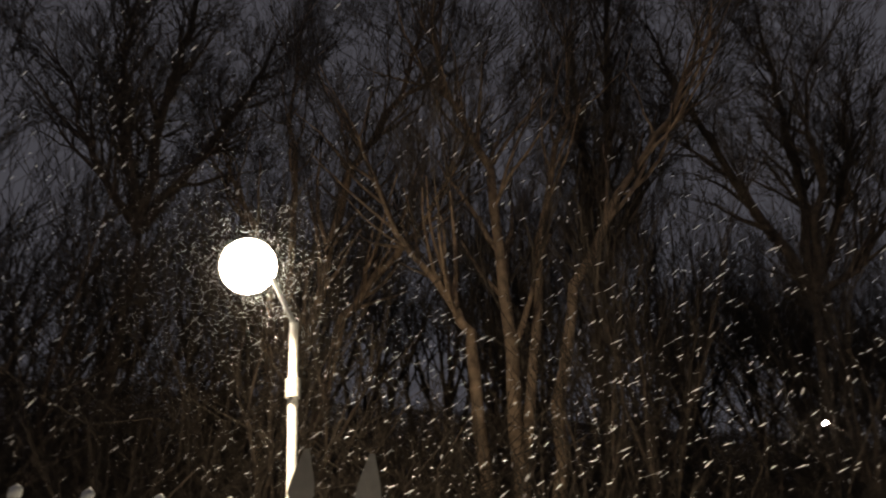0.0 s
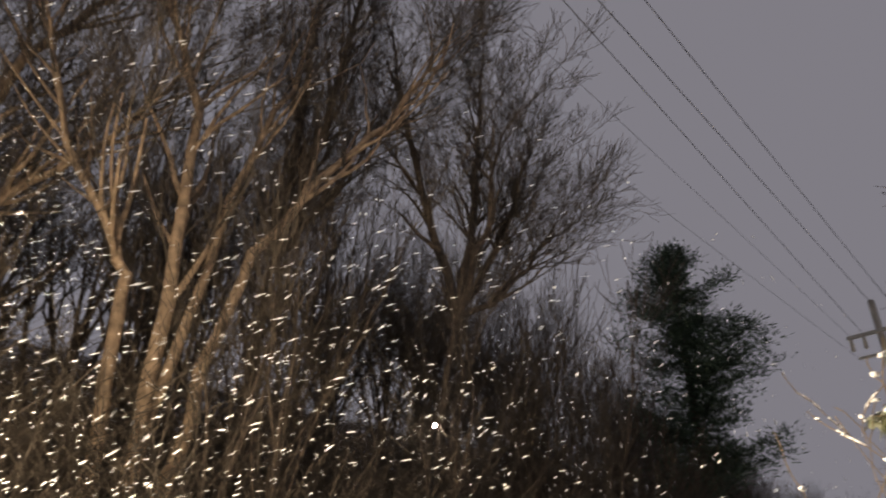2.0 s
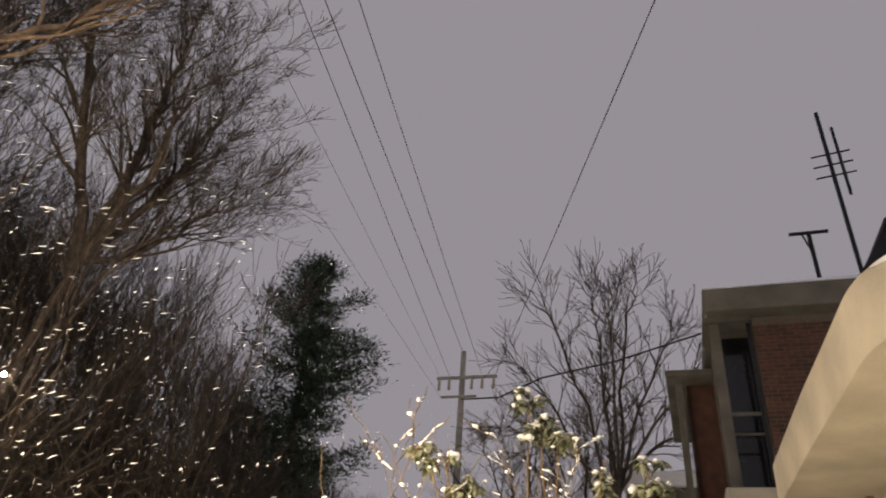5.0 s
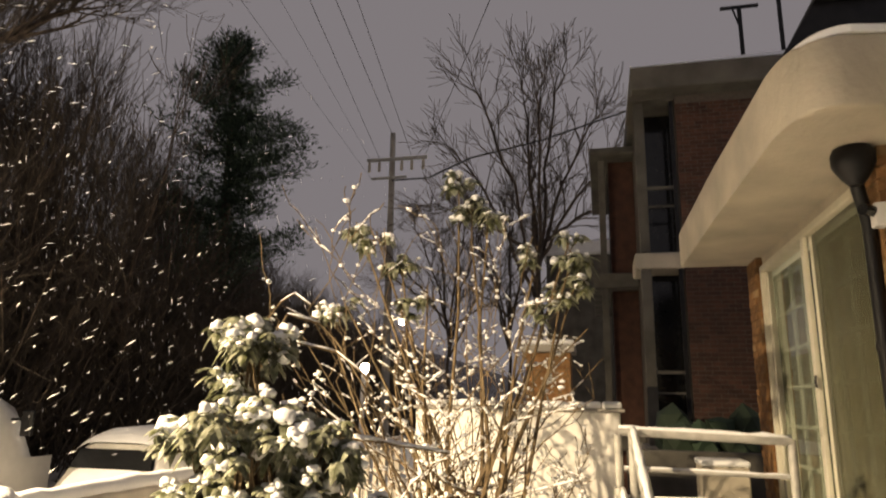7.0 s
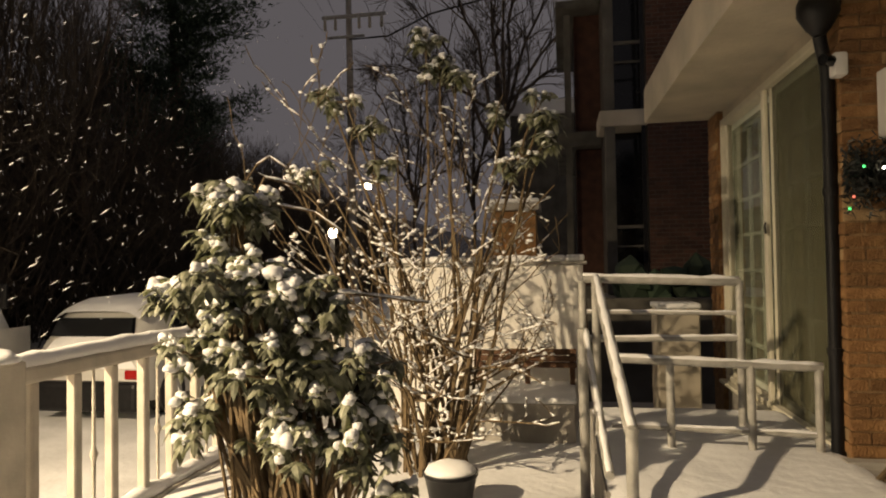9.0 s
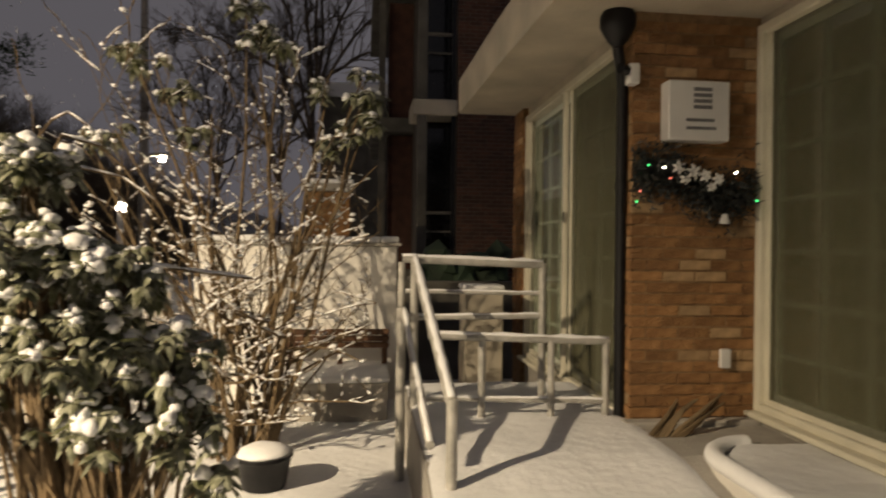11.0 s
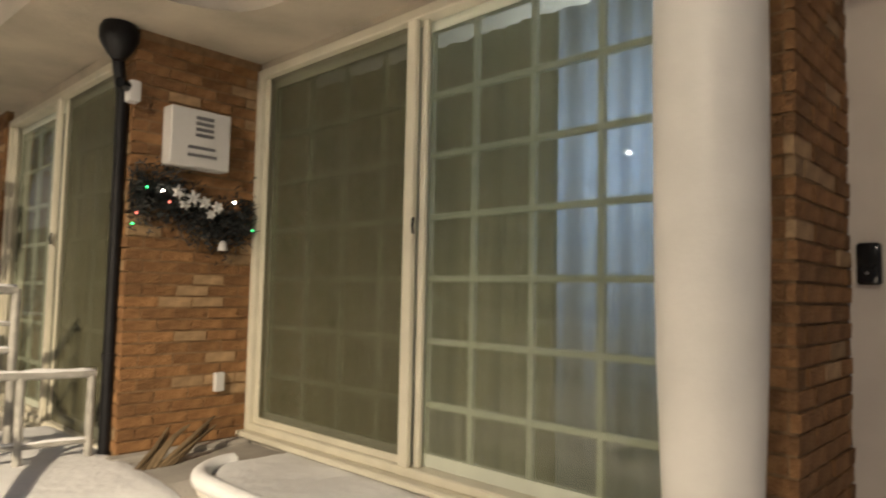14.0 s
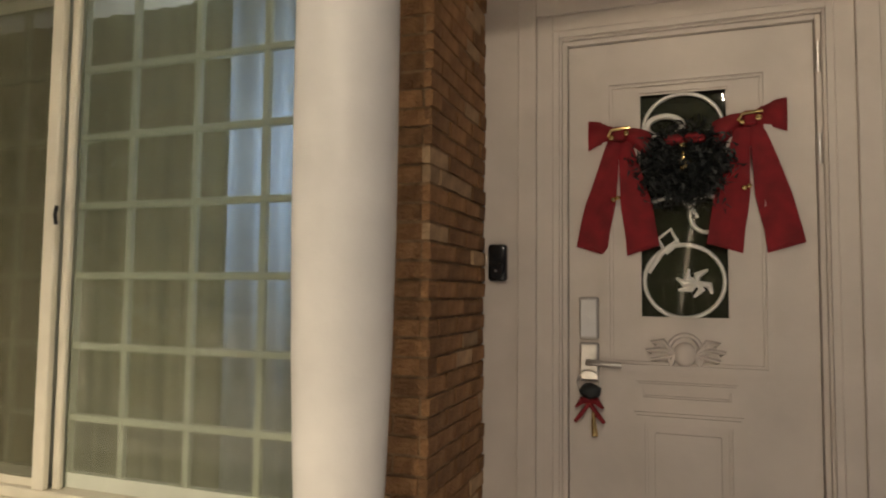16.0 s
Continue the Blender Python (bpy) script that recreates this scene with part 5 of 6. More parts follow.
def build_woods():
    # the nearest clump: pale forked trunks in the lamplight; places are from the foot of the clump
    clump = [([(0.0, -0.3, 0), (0.02, -0.26, 2), (-0.07, -0.77, 5.7), (-0.12, -1.2, 6.6), (-0.3, -2.6, 8.4), (-0.4, -3.6, 11)], 0.17, 0.5),
             ([(0.1, 0.3, 0), (0.12, 0.26, 2), (0.08, 0.04, 5.5), (0.0, -0.4, 10.2), (-0.2, -1.6, 12.8), (-0.3, -2.2, 16)], 0.19, 0.42),
             ([(0.25, 0.6, 0), (0.35, 0.9, 4.4), (0.4, 1.3, 7.0), (1.0, 2.7, 9.8), (1.5, 3.8, 11.6), (1.9, 4.4, 13.5)], 0.15, 0.5),
             ([(0.1, 0.1, 1.5), (-0.2, 0.8, 8.5), (0.0, 1.5, 12.0), (0.2, 1.9, 16.5)], 0.12, 0.4)]
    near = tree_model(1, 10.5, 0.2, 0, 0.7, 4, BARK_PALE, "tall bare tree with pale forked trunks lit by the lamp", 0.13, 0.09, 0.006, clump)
    broad = [([(0, 0, 0), (0.15, 0.1, 3.2), (0.4, 0.5, 7.4)], 0.22, 0.9),
             ([(0.4, 0.5, 7.3), (0.3, -0.4, 9.6), (0.1, -1.6, 13.2), (0, -2.2, 16)], 0.15, 0.25), ([(0.4, 0.5, 7.3), (0.5, 0.8, 10.0), (0.6, 0.9, 13.5), (0.5, 1.0, 16.6)], 0.15, 0.25),
             ([(0.4, 0.5, 7.3), (0.7, 1.2, 8.8), (1.0, 1.9, 11.2), (1.2, 2.3, 13.0)], 0.14, 0.25), ([(0.4, 0.5, 7.2), (0.8, 1.4, 7.9), (1.2, 2.2, 9.0), (1.5, 2.7, 10.0)], 0.11, 0.25),
             ([(0.4, 0.5, 7.3), (1.6, 0.4, 9.4), (2.4, 0.2, 12.0)], 0.12, 0.3)]
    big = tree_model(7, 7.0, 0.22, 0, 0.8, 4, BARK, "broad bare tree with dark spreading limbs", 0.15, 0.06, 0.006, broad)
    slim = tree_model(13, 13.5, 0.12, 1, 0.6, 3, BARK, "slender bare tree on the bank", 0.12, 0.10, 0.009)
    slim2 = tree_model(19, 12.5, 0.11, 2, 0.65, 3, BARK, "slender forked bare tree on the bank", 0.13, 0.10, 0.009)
    near.matrix_basis = Matrix.Translation((-12.7, 2.9, 1.0))
    big.matrix_basis = Matrix.Translation((-13.05, 9.45, 1.2))
    plant(big, -15.0, 5.6, 1.1, 100)
    plant(near, -15.0, -1.4, 1.0, 170)
    plant(big, -14.5, -5.0, 1.05, 250)
    slim.matrix_basis = Matrix.Translation((-11.8, 12.5, ground_height(-11.8, 12.5)))
    slim2.matrix_basis = Matrix.Translation((-11.2, 14.8, ground_height(-11.2, 14.8)))
    rng = random.Random(77)
    k = 0
    spots = []
    while k < 140:
        y = rng.uniform(-10, 46)
        x = rng.uniform(-27, -10.8)
        if any((x - a) ** 2 + (y - b) ** 2 < 0.9 for a, b in spots):
            continue
        spots.append((x, y))
        rise = ground_height(x, y) - STREET
        # crowns stay under the line that falls away along the street
        reach = math.hypot(x, y)
        limit = 1.4 + reach * math.tan(radians(np.interp(math.degrees(math.atan2(-x, y)), [15, 25, 33, 40, 48, 60], [9, 13, 18, 26, 34, 44])))
        s = min(1.15, max(0.35, (limit - rise + 0.7) / 14.5)) * rng.uniform(0.85, 1.0)
        plant((slim, slim2)[k % 2], x, y, s, rng.uniform(0, 360), (rng.uniform(-4, 4), rng.uniform(-4, 4)))
        k += 1
    fan = [([(0, 0, 0), (0.1, 0, 3.6), (-0.05, 0, 7.4)], 0.13, 0.85)]
    for k, (dx, dy, top) in enumerate(((-3.0, 0.6, 10.8), (-1.9, -1.2, 12.3), (-0.5, 0.8, 13.2), (0.9, -0.6, 12.9), (2.0, 0.9, 11.9), (3.1, -0.4, 10.4), (-3.4, 0.2, 8.6), (2.9, 0.9, 8.9), (0.3, -2.2, 11.5), (-0.4, 2.3, 11.3))):
        z0 = 5.2 + 0.25 * (k % 8)
        fan.append(([(0, 0, z0), (dx * 0.4, dy * 0.4, z0 + (top - z0) * 0.5), (dx * 0.8, dy * 0.8, z0 + (top - z0) * 0.85), (dx, dy, top)], 0.06, 0.3))
    lone = tree_model(29, 4.6, 0.15, 0, 0.8, 2, BARK, "bare tree with a round crown beside the utility pole", 0.16, 0.03, 0.009, fan)
    lone.matrix_basis = Matrix.Translation((-1.75, 20.4, STREET))
    plant(lone, -5.2, 23.5, 0.72, 200, z=STREET)
    plant(lone, -3.6, 27.5, 0.85, 320, z=STREET)


def build_pine():
    rng = random.Random(41)
    x0, y0 = -14.5, 23.15
    z0 = ground_height(x0, y0)
    top = 16.4
    t = thing("pine_tree", "dark pine with layered needle branches and some snow", "tree", (x0, y0, z0))
    bm = B()
    tube(bm, [(x0, y0, z0 - 0.2), (x0 + 0.1, y0, z0 + 6), (x0 - 0.2, y0, top - 0.6)], [0.28, 0.2, 0.05], 10)
    part("trunk", bm, BARK, t, smooth=60)
    verts, faces = [], []
    H = top - z0
    for k in range(120):
        h = 0.24 + 0.76 * (k + rng.random()) / 120
        z = z0 + H * h
        a = rng.uniform(0, 2 * math.pi)
        below = (1 - h) * H
        reach = (0.15 + 2.5 * min(1.0, below / 4.5) ** 0.6) * rng.choice((0.45, 0.7, 0.85, 1.0, 1.2))
        lobes = 2 + int(reach * 1.6)
        for g in range(lobes):
            s = (g + 0.7) / lobes
            c = Vector((x0 + math.cos(a) * reach * s, y0 + math.sin(a) * reach * s, z + 0.30 * reach * s * s))
            size = rng.uniform(0.35, 0.6)
            for q in range(70):
                o = Vector((rng.gauss(0, 0.55), rng.gauss(0, 0.55), rng.gauss(0, 0.28))) * size
                d = (o + Vector((rng.gauss(0, 0.2), rng.gauss(0, 0.2), 0.25))).normalized() * rng.uniform(0.14, 0.26)
                sd = d.cross(Vector((rng.random() - 0.5, rng.random() - 0.5, rng.random() - 0.5))).normalized() * 0.03
                b = len(verts)
                verts.extend([(c + o + sd)[:], (c + o - sd)[:], (c + o + d)[:]])
                faces.append((b, b + 1, b + 2))
    ob = new("crown", raw_mesh("crown", verts, faces, NEEDLE))
    ob.parent = t
    ob.location = -t.location


build_woods()
build_pine()


def build_undergrowth():
    """Brush and low stems on the bank, too many to count."""
    rng = random.Random(52)
    lines = []
    for k in range(15000):
        y = rng.uniform(-9, 42)
        x = -10.2 - abs(rng.gauss(0, 4.5))
        p = Vector((x, y, ground_height(x, y) - 0.05))
        d = Vector((rng.gauss(0, 0.25), rng.gauss(0, 0.25), 1)).normalized()
        l = rng.uniform(0.8, 4.6)
        pts = [p]
        for i in range(3):
            d = (d + Vector((rng.gauss(0, 0.2), rng.gauss(0, 0.2), 0))).normalized()
            pts.append(pts[-1] + d * l / 3)
        lines.append((pts, [0.022, 0.017, 0.012, 0.007]))
        for i in range(3):
            q = pts[rng.randrange(1, 4)]
            e = Vector((rng.gauss(0, 1), rng.gauss(0, 1), 0.8)).normalized()
            lines.append(([q, q + e * l * 0.18, q + e * l * 0.3 + Vector((0, 0, 0.08))], [0.010, 0.008, 0.005]))
    v, f = tubes_raw(lines, 3)
    tagged(new("undergrowth", raw_mesh("undergrowth", v, f, TWIG)), "bare brush and saplings on the bank", "undergrowth", kind="stuff")
    bm = B()
    for k in range(420):
        y = rng.uniform(6, 20)
        x = -9.3 - abs(rng.gauss(0, 0.7))
        s = rng.uniform(0.08, 0.24)
        lump(bm, (x, y, ground_height(x, y) + rng.uniform(0, 0.5)), (s, s, s * 0.7), rng, 0.3, 1)
    single("snowy_stones", bm, CONCRETE, "rough snow-dusted stones along the bank", "stones", kind="stuff")


build_undergrowth()


# ---- street ----
def street_lamp(name, label, foot, head, glow, lean_top, size=1.0):
    s = thing(name, label, "street lamp", foot)
    bm = B()
    foot, head, top = Vector(foot), Vector(head), Vector(lean_top)
    tube(bm, [foot, foot.lerp(top, 0.4), top], [0.075 * size, 0.06 * size, 0.05 * size], 14)
    part("pole", bm, PAINT, s, smooth=60)
    bm = B()
    q = foot.lerp(top, 0.86)
    tube(bm, [q - (top - foot).normalized() * 0.10, q + (top - foot).normalized() * 0.10], 0.085 * size, 14)
    part("clamp", bm, STEEL, s, smooth=40)
    bm = B()
    tube(bm, [top, top.lerp(head, 0.5) + Vector((0, 0, 0.16)), head + Vector((0, 0, 0.10))], 0.03 * size, 10)
    part("arm", bm, STEEL, s, smooth=60)
    d = (head - top)
    d.z = 0
    a = math.atan2(d.y, d.x)
    turn = Matrix.Translation(head) @ Matrix.Rotation(a, 4, "Z")
    if size < 1:
        turn = look(head, (0.3, 2.0, 1.0))
        bm = B()
        turned(bm, [(0.10, -0.002), (0.31, 0.0), (0.325, 0.03), (0.28, 0.09), (0.12, 0.16), (0.05, 0.20)], (0, 0, 0), 28)
        bmesh.ops.transform(bm, matrix=turn, verts=bm.verts)
        part("hood", bm, STEEL, s, smooth=50)
        # lens made wider than the lamp's own, its glare built into the shape
        bm = B()
        turned(bm, [(0.06, -0.12), (0.18, -0.10), (0.26, -0.06), (0.30, -0.006)], (0, 0, 0), 28)
        bmesh.ops.transform(bm, matrix=turn, verts=bm.verts)
        part("lens", bm, glow, s, "white flood lens widened to cover its glare", smooth=80)
        return s
    part("head", box(B(), -0.22 * size, 0.26 * size, -0.11 * size, 0.11 * size, 0.0, 0.10, 0.02, turn, 2), STEEL, s)
    part("lens", box(B(), -0.02 * size, 0.14 * size, -0.08 * size, 0.08 * size, -0.24, -0.002, 0.08, turn, 3), glow, s, "glowing white lens")
    return s


street_lamp("street_lamp", "white street lamp with a glaring head over the street", (-6.9, 0.10, STREET - 0.02), LAMP, GLOW, (-6.82, -0.62, 4.25), 0.9)
street_lamp("street_lamp", "far street lamp lit in the falling snow", (-9.6, 29.5, STREET - 0.02), (-8.75, 29.2, 5.15), GLOW_FAR, (-9.55, 29.5, 4.9), 1.7)


def build_utility_pole():
    u = thing("utility_pole", "concrete utility pole with crossarm and insulators", "utility pole", (-7.45, 23.3, STREET - 0.02))
    bm = B()
    tube(bm, [(-7.45, 23.3, STREET - 0.02), (-7.53, 23.26, 11.65)], [0.17, 0.10], 14)
    part("shaft", bm, CONCRETE, u, smooth=60)
    part("crossarm", box(B(), -8.5, -6.1, 23.1, 23.2, 10.48, 10.60, 0.01), STEEL, u)
    part("crossarm", box(B(), -8.3, -6.9, 23.1, 23.2, 9.75, 9.83, 0.01), STEEL, u)
    for x in (-8.4, -8.0, -7.1, -6.7, -6.25):
        bm = B()
        turned(bm, [(0.03, -0.42), (0.07, -0.36), (0.04, -0.28), (0.07, -0.22), (0.04, -0.14), (0.06, -0.08), (0.02, 0.0)], (x, 23.15, 10.48), 10)
        part("insulator", bm, PLASTER, u, smooth=60)
    for k, (a, b, r) in enumerate((((-8.4, 23.1, 10.62), (-5.44, 5.96, 9.5), 0.005), ((-8.0, 23.1, 10.62), (-4.63, 5.73, 9.5), 0.008), ((-7.5, 23.2, 11.5), (-4.25, 5.82, 9.5), 0.009),
                                   ((-6.7, 23.1, 10.62), (-3.76, 5.94, 9.5), 0.008), ((-6.2, 23.15, 10.6), (0.31, 6.94, 9.5), 0.010), ((-8.3, 23.1, 9.8), (-6.81, 9.4, 9.5), 0.005))):
        a, b = Vector(a), Vector(b)
        far = a + (b - a) * 2.6
        bm = B()
        tube(bm, [a.lerp(far, i / 24) for i in range(25)], r, 6)
        single("overhead_cable", bm, WIRE, "black overhead cable strung to the utility pole", "cable", group="overhead cables")
    bm = B()
    tube(bm, [(-7.5, 23.2, 9.7), (-5.5, 21.2, 9.0), (-3.82, 19.94, 9.13), (-1.5, 20.0, 9.6), (0.77, 20.33, 10.42), (3.0, 20.6, 11.2)], 0.03, 6)
    single("overhead_cable", bm, WIRE, "thick black cable sagging towards the houses", "cable", group="overhead cables")


build_utility_pole()


def build_neighbour():
    """The dark brick house next door with recessed glazed balconies."""
    n = thing("neighbour_house", "dark red brick two-storey house with balconies and snowy roof", "house", (3, 13, STREET))
    Y = 11.0
    core = part("wall", box(box(B(), 1.36, 6.5, Y, 17, STREET - 0.02, 6.5), 0.78, 1.36, Y + 0.9, 17, STREET - 0.02, 6.5), MORTAR_GREY, n, "dark red brick wall")
    brick_panel(core, (1.36, Y, 0.4), (1, 0, 0), (0, -1, 0), 2.6, 6.0, random.Random(5), joined=True, mat=BRICK_RED)
    for z0, z1 in ((0.9, 3.58), (3.85, 6.42)):
        b = part("balcony", box(B(), 0.62, 1.36, Y - 0.02, Y + 0.9, z0 - 0.27, z0 - 0.01, 0.02), PLASTER, n, "white balcony slab")
        part("glazing", box(B(), 0.80, 1.34, Y + 0.60, Y + 0.62, z0, z1), BLACK_GLASS, b)
        for x in (0.80, 1.30):
            part("frame_post", box(B(), x - 0.03, x + 0.03, Y + 0.02, Y + 0.08, z0, z1), FRAME if x < 1 else DARK, b)
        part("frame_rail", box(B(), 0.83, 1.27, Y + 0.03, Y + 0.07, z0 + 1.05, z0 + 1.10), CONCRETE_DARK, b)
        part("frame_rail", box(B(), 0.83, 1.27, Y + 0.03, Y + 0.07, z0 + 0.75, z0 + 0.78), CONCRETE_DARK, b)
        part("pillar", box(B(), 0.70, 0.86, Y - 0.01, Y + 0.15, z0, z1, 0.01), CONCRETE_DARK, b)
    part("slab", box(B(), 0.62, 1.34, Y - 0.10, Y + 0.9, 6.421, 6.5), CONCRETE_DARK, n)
    r = part("roof", box(B(), 0.66, 6.9, Y - 0.35, 17.4, 6.501, 6.90, 0.02), CONCRETE_DARK, n, "concrete roof edge, shade put into its colour")
    bm = B()
    vs = [bm.verts.new(p) for p in ((0.66, Y - 0.35, 6.903), (6.9, Y - 0.35, 6.903), (6.9, 17.4, 6.903), (0.66, 17.4, 6.903), (1.6, Y + 2.2, 8.2), (6.9, Y + 2.2, 8.4), (6.9, 15.5, 8.4), (1.6, 15.5, 8.2))]
    for f in ((0, 1, 5, 4), (1, 2, 6, 5), (2, 3, 7, 6), (3, 0, 4, 7), (4, 5, 6, 7), (3, 2, 1, 0)):
        bm.faces.new([vs[i] for i in f])
    part("roof_snow", bm, SNOW, r, "snow on the sloping roof")
    # second, farther bay
    b2 = part("side_bay", box(B(), 0.30, 0.777, 13.2, 17, STREET - 0.02, 6.2), BRICK_RED, n)
    for z0, z1 in ((1.0, 3.6), (3.9, 6.1)):
        part("glazing", box(B(), 0.285, 0.299, 13.5, 16.5, z0, z1), BLACK_GLASS, b2)
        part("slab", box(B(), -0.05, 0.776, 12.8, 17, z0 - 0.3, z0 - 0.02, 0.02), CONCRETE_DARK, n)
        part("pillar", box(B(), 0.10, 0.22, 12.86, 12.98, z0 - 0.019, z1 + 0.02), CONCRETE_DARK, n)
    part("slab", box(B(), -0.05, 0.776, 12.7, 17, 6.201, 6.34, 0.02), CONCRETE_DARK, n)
    for x, y, z0, z1, arms in ((3.9, 13.8, 8.2, 13.0, True), (3.17, 14.0, 8.1, 9.85, False)):
        a = thing("aerial", "thin rooftop television aerial", "aerial", (x, y, z0))
        bm = B()
        tube(bm, [(x, y, z0), (x, y, z1)], 0.045, 8)
        part("mast", bm, DARK, a)
        if arms:
            rods = [((x + 0.22, y, z0 + 2.4), (x + 0.22, y, z1 - 0.5), 0.035)]
            rods += [((x - 0.35, y, z), (x + 0.45, y, z + 0.1), 0.02) for z in (z1 - 1.9, z1 - 1.6, z1 - 1.3)]
        else:
            rods = [((x - 0.38, y, z1), (x + 0.38, y, z1), 0.04), ((x - 0.14, y, z1), (x + 0.02, y, z1 - 0.6), 0.02)]
        for p, q, r in rods:
            bm = B()
            tube(bm, [p, q], r, 6)
            part("arm", bm, DARK, a)
    # dark screen of cut evergreens by the neighbour's foot
    bm = B()
    rng = random.Random(6)
    for k in range(60):
        lump(bm, (rng.uniform(0.9, 1.9), rng.uniform(9.6, 10.6), rng.uniform(0.2, 1.35)), [rng.uniform(0.12, 0.26)] * 3, rng, 0.3, 1)
    single("hedge", bm, NEEDLE, "low dark hedge at the neighbour's wall", "hedge", kind="stuff")
    bm = B()
    box(bm, 0.30, 2.6, 8.9, 9.1, STREET - 0.02, 0.95, 0.01)
    single("boundary_wall", bm, CONCRETE_DARK, "grey boundary wall between the gardens", "wall", kind="structure")
    f = thing("far_house", "dark house with a snowy gable behind the tree", "house", (0, 24, STREET))
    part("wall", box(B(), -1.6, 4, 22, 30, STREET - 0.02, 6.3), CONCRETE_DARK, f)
    part("roof_snow", box(B(), -1.75, 4.2, 21.8, 30.2, 6.301, 6.75, 0.05), SNOW, f)
    bm = B()
    vs = [bm.verts.new(p) for p in ((-1.4, 22.3, 6.752), (4, 22.3, 6.752), (4, 29.5, 6.752), (-1.4, 29.5, 6.752), (0.2, 25.5, 7.7), (4, 25.5, 7.7))]
    for q in ((0, 1, 5, 4), (1, 2, 5), (2, 3, 4, 5), (3, 0, 4), (3, 2, 1, 0)):
        bm.faces.new([vs[i] for i in q])
    part("roof", bm, DARK, f)


build_neighbour()


def loft(bm, sections):
    """Closed rings of equal count joined into a body; each ring a list of points."""
    rings = [[bm.verts.new(p) for p in s] for s in sections]
    n = len(rings[0])
    for a, b in zip(rings, rings[1:]):
        for k in range(n):
            bm.faces.new((a[k], a[(k + 1) % n], b[(k + 1) % n], b[k]))
    bm.faces.new(rings[0][::-1])
    bm.faces.new(rings[-1])
    return bm


def car_ring(y, half, low, belt, roof, top_half):
    h = [(-half * 0.94, low), (-half, low + 0.18), (-half, belt - 0.12), (-half * 0.97, belt), (-top_half, roof - 0.10), (-top_half * 0.82, roof - 0.015), (0, roof)]
    pts = [(x, y, z) for x, z in h] + [(-x, y, z) for x, z in h[-2::-1]]
    return pts


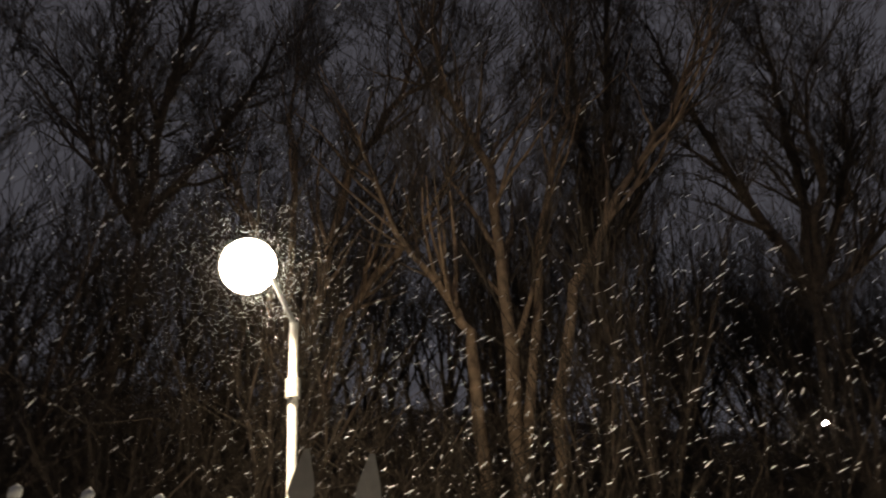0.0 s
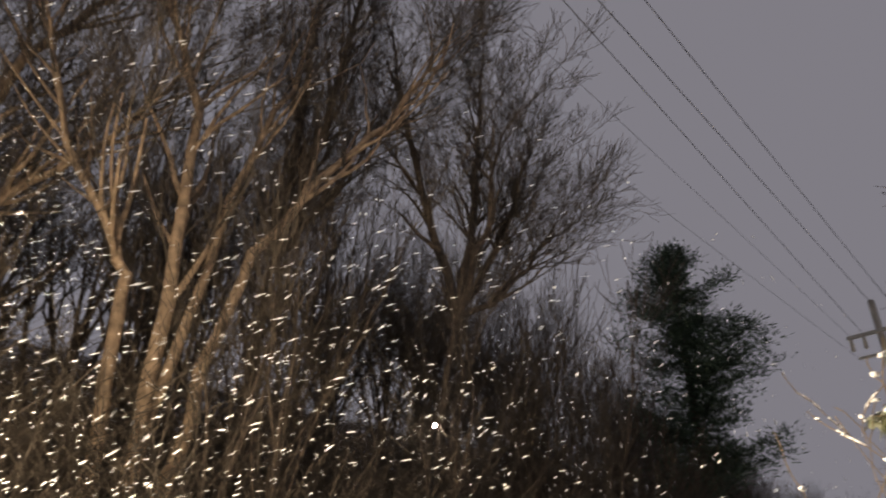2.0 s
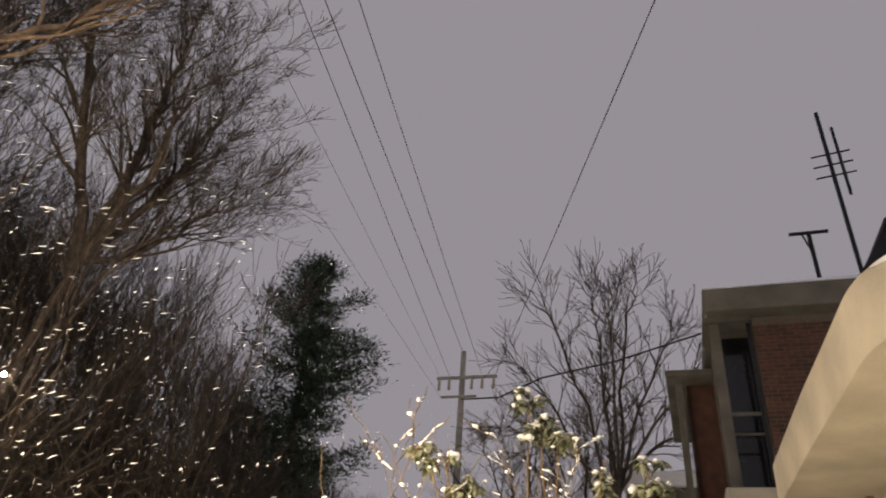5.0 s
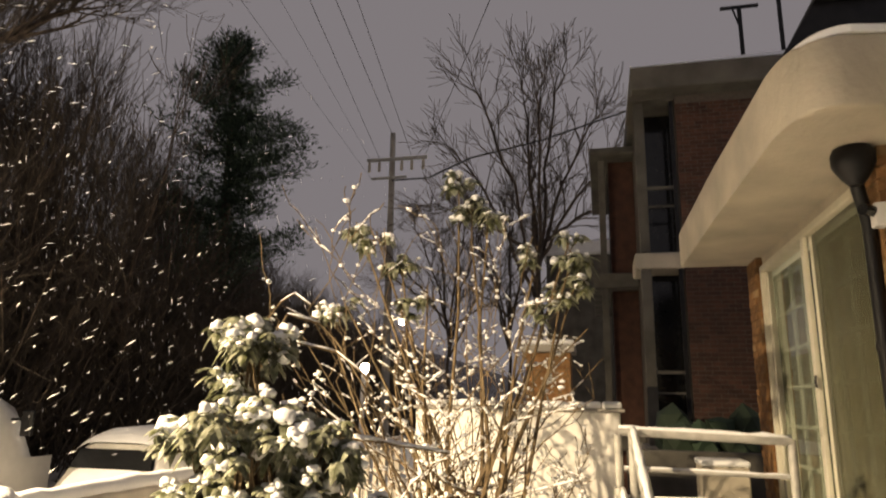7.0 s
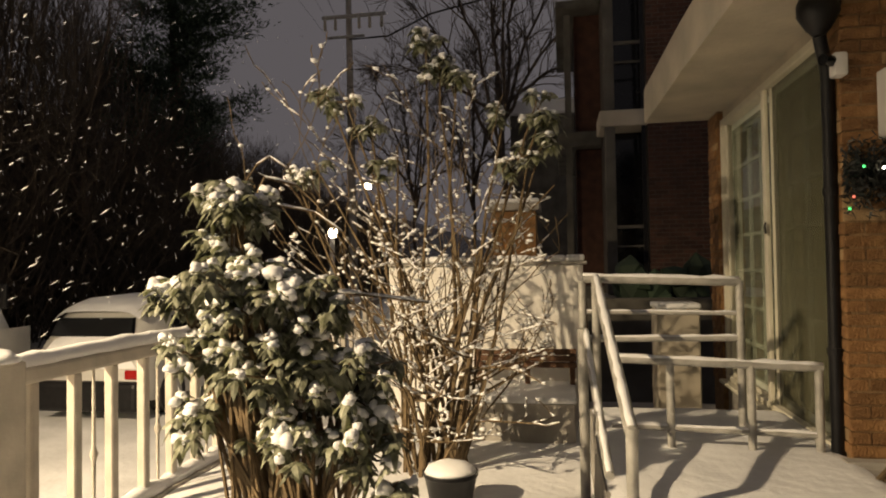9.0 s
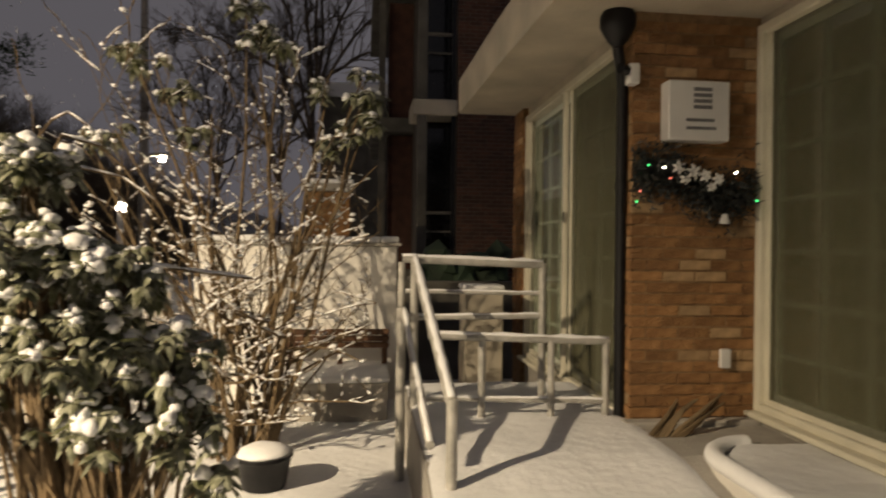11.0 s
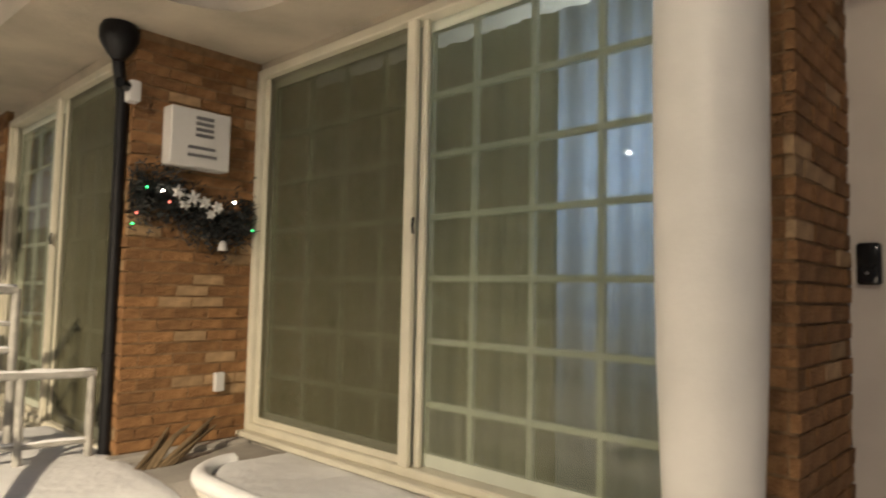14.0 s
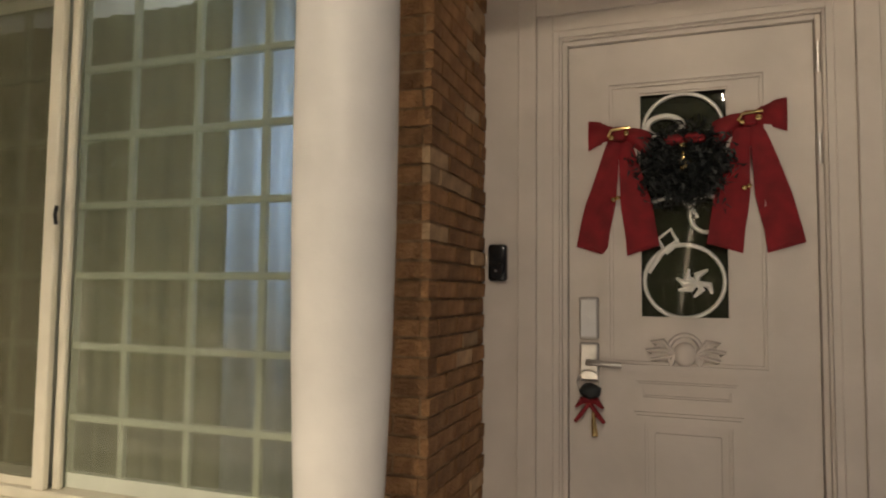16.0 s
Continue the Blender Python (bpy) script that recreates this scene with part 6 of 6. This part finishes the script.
def build_car(name, label, place, turn, tall=1.70, length=4.2, snow=True):
    c = thing(name, label, "car", place)
    c.rotation_euler = (0, 0, radians(turn))
    L = length

    def put(pname, bm, mat, label="", smooth=None, parent=None):
        ob = new(pname, mesh_of(pname, bm, mat, smooth))
        ob.parent = parent or c
        if label:
            tagged(ob, label)
        return ob

    secs = [(0.0, 0.80, 0.36, 0.80, 0.92, 0.66), (0.06, 0.87, 0.30, 0.92, 1.06, 0.70), (0.32, 0.89, 0.26, 0.97, tall - 0.14, 0.64), (0.75, 0.90, 0.24, 0.99, tall - 0.02, 0.66), (1.6, 0.90, 0.22, 0.98, tall, 0.67),
            (2.4, 0.90, 0.22, 0.97, tall - 0.05, 0.65), (3.05, 0.89, 0.22, 0.95, 1.10, 0.68), (3.7, 0.87, 0.24, 0.88, 0.98, 0.66), (L, 0.74, 0.36, 0.66, 0.74, 0.56)]
    put("body", loft(B(), [car_ring(*s) for s in secs]), CAR_PAINT, "snow-dusted pale car body", 50)
    put("rear_window", loft(B(), [[(-0.66, 0.085, 1.20), (0.66, 0.085, 1.20), (0.66, 0.15, 1.20), (-0.66, 0.15, 1.20)], [(-0.60, 0.20, tall - 0.24), (0.60, 0.20, tall - 0.24), (0.60, 0.28, tall - 0.24), (-0.60, 0.28, tall - 0.24)]]), BLACK_GLASS, "dark rear window")
    put("bumper", box(B(), -0.85, 0.85, -0.08, 0.12, 0.14, 0.58, 0.08, None, 3), DARK)
    for s in (-1, 1):
        put("taillight", box(B(), s * 0.72 - 0.11, s * 0.72 + 0.11, -0.02, 0.12, 0.60, 0.74, 0.03, None, 2), RED_LENS, "red tail light")
        put("side_window", box(B(), s * 0.775 - 0.02, s * 0.775 + 0.02, 0.9, 2.6, 1.03, tall - 0.25, 0.01, Matrix.Translation((0, 0, 0)) @ Matrix.Rotation(0, 4, "Y")), BLACK_GLASS)
        for y in (0.72, 3.35):
            bm = B()
            tube(bm, [(s * 0.70, y, 0.32), (s * 0.91, y, 0.32)], 0.32, 24)
            w = put("wheel", bm, TYRE, smooth=40)
            bm = B()
            tube(bm, [(s * 0.905, y, 0.32), (s * 0.922, y, 0.32)], 0.20, 18)
            put("rim", bm, CHROME, smooth=40, parent=w)
    if snow:
        rng = random.Random(int(length * 100))
        bm = B()
        grid = {}
        for i in range(17):
            for j in range(25):
                u, v = i / 16 * 2 - 1, j / 24
                y = 0.22 + v * 2.5
                z = np.interp(y, [0.2, 0.32, 0.75, 1.6, 2.4, 2.75], [tall - 0.18, tall - 0.10, tall - 0.01, tall + 0.01, tall - 0.04, 1.32])
                edge = max(0, 1 - (1 - abs(u)) * 6) + max(0, 1 - v * 9) * 0.7 + max(0, 1 - (1 - v) * 9)
                grid[i, j] = bm.verts.new((u * 0.70, y, z + 0.055 - 0.05 * min(1, edge) - 0.10 * abs(u) ** 5 + 0.006 * noise.noise(Vector((u * 4, y * 3, 0)))))
        for i in range(16):
            for j in range(24):
                bm.faces.new((grid[i, j], grid[i + 1, j], grid[i + 1, j + 1], grid[i, j + 1]))
        put("roof_snow", bm, SNOW, "snow lying on the roof", 180)
        bm = B()
        vs = [[bm.verts.new((x * (0.80 - 0.08 * k), y - 0.02 * (1 - x * x), z)) for x in (-1, -0.8, -0.4, 0, 0.4, 0.8, 1)] for k, (y, z) in enumerate(((-0.012, 0.76), (-0.022, 0.90), (0.0, 1.03), (0.07, 1.16), (0.10, 1.20)))]
        for a, b in zip(vs, vs[1:]):
            for i in range(6):
                bm.faces.new((a[i], a[i + 1], b[i + 1], b[i]))
        put("hatch_snow", bm, SNOW, "snow stuck on the tailgate", 180)
        bm = B()
        tube(bm, [(-0.34, -0.055, 0.84), (-0.28, -0.062, 0.92), (-0.15, -0.062, 0.965), (0.05, -0.060, 0.955), (0.30, -0.055, 0.945)], [0.012, 0.022, 0.02, 0.018, 0.006], 6)
        put("wiper", bm, DARK, "dark rear wiper", 60)
    return c


build_car("parked_car", "pale parked hatchback with snow on roof and tailgate", (-6.72, 8.6, STREET), 0)


def build_van():
    v = thing("parked_van", "white van at the kerb under snow", "van", (-8.95, 7.0, STREET))
    def ring(y, half, low, top):
        h = [(-half * 0.96, low), (-half, low + 0.2), (-half, 1.3), (-half * 0.93, top - 0.15), (-half * 0.8, top), (0, top + 0.03)]
        return [(-9.10 + x, y, STREET + z) for x, z in h] + [(-9.10 - x, y, STREET + z) for x, z in h[-2::-1]]
    part("body", loft(B(), [ring(4.6, 0.86, 0.4, 2.0), ring(4.75, 0.92, 0.3, 2.25), ring(8.0, 0.92, 0.3, 2.3), ring(8.6, 0.90, 0.3, 2.0), ring(9.0, 0.88, 0.3, 1.3), ring(9.3, 0.84, 0.4, 1.1)]), CAR_PAINT, v, smooth=45)
    part("rear_window", box(B(), -9.70, -8.50, 4.585, 4.63, STREET + 1.3, STREET + 1.85, 0.02), BLACK_GLASS, v)
    part("side_window", box(B(), -8.22, -8.165, 5.5, 8.0, STREET + 1.35, STREET + 1.9, 0.02), BLACK_GLASS, v)
    bm = B()
    tube(bm, [(-8.20, 8.4, STREET + 1.85), (-8.0, 8.4, STREET + 1.85)], 0.02, 8)
    box(bm, -8.01, -7.83, 8.36, 8.44, STREET + 1.62, STREET + 1.98, 0.02)
    part("mirror", bm, DARK, v)
    for x in (-8.27, -9.90):
        for y in (5.4, 8.3):
            bm = B()
            tube(bm, [(x - 0.02, y, STREET + 0.33), (x + 0.12, y, STREET + 0.33)], 0.33, 20)
            part("wheel", bm, TYRE, v, smooth=40)
    part("snow", lump(B(), (-9.10, 6.4, STREET + 2.26), (0.74, 1.62, 0.12), random.Random(4), 0.02, 4, 0.6), SNOW, v, smooth=180)


build_van()


def build_far_street():
    b = thing("lit_booth", "snow-white lit sign post beside the street", "sign post", (-6.0, 17, STREET))
    part("post", box(B(), -6.08, -5.97, 16.95, 17.05, STREET - 0.02, 2.2, 0.01), PAINT, b)
    part("panel", box(B(), -6.10, -5.90, 16.92, 17.08, 2.2, 2.42, 0.03), GLOW_TINY, b, "lit white panel")
    bm = B()
    bmesh.ops.create_icosphere(bm, subdivisions=2, radius=0.05, matrix=Matrix.Translation((-11.15, 8.35, 5.07)))
    single("distant_lamp", bm, GLOW_DISTANT, "distant lit bulb between the trees", "lamp", smooth=180)
    bm = B()
    tube(bm, [(-11.15, 8.35, ground_height(-11.15, 8.35) - 0.1), (-11.15, 8.35, 5.04)], 0.03, 8)
    single("lamp_post", bm, DARK, "thin dark post of the distant lamp", "lamp post")


build_far_street()


def build_falling_snow():
    """Flakes hanging in the air, drawn out along their fall."""
    rng = random.Random(90)
    verts, faces = [], []

    def flake(p, l, w, d):
        d = d.normalized()
        s = d.cross(Vector((0.3, 0.5, 0.8))).normalized() * w
        u = d.cross(s).normalized() * w
        b = len(verts)
        verts.extend([(p - d * l)[:], (p + s)[:], (p + u)[:], (p - s)[:], (p - u)[:], (p + d * l)[:]])
        for i in range(4):
            j = (i + 1) % 4
            faces.append((b, b + 1 + i, b + 1 + j))
            faces.append((b + 5, b + 1 + j, b + 1 + i))

    for k in range(2600):
        p = Vector((rng.uniform(-9.5, -2.8), rng.gauss(1.2, 2.6), 1.0 + 3.8 * rng.random() ** 1.1))
        flake(p, rng.uniform(0.014, 0.042), rng.uniform(0.002, 0.004), Vector((0.46, 0.66, rng.uniform(0.15, 0.75))))
    # extra fine flakes crowded round the lamp to make up its halo
    for k in range(5200):
        away = Vector((rng.gauss(0, 1), rng.gauss(0, 1), rng.gauss(-0.25, 1))).normalized() * (0.36 + 2.2 * rng.random() ** 1.9)
        flake(LAMP + away, rng.uniform(0.004, 0.015), rng.uniform(0.0012, 0.003), Vector((0.46, 0.66, rng.uniform(0.15, 0.75))))
    for k in range(600):
        p = Vector((rng.uniform(-11, -2.8), rng.uniform(6.0, 15), rng.uniform(0.0, 6.0)))
        flake(p, rng.uniform(0.02, 0.06), rng.uniform(0.002, 0.0045), Vector((-0.25, 0.1, 1)))
    for k in range(70):
        p = Vector((rng.uniform(-2.3, -1.6), rng.uniform(0.4, 3.0), rng.uniform(1.5, 3.2)))
        flake(p, rng.uniform(0.006, 0.012), rng.uniform(0.002, 0.004), Vector((0.4, 0.2, 0.7)))
    tagged(new("falling_snow", raw_mesh("falling_snow", verts, faces, SNOW)), "snowflakes falling through the lamplight", "snowfall", kind="stuff")


build_falling_snow()
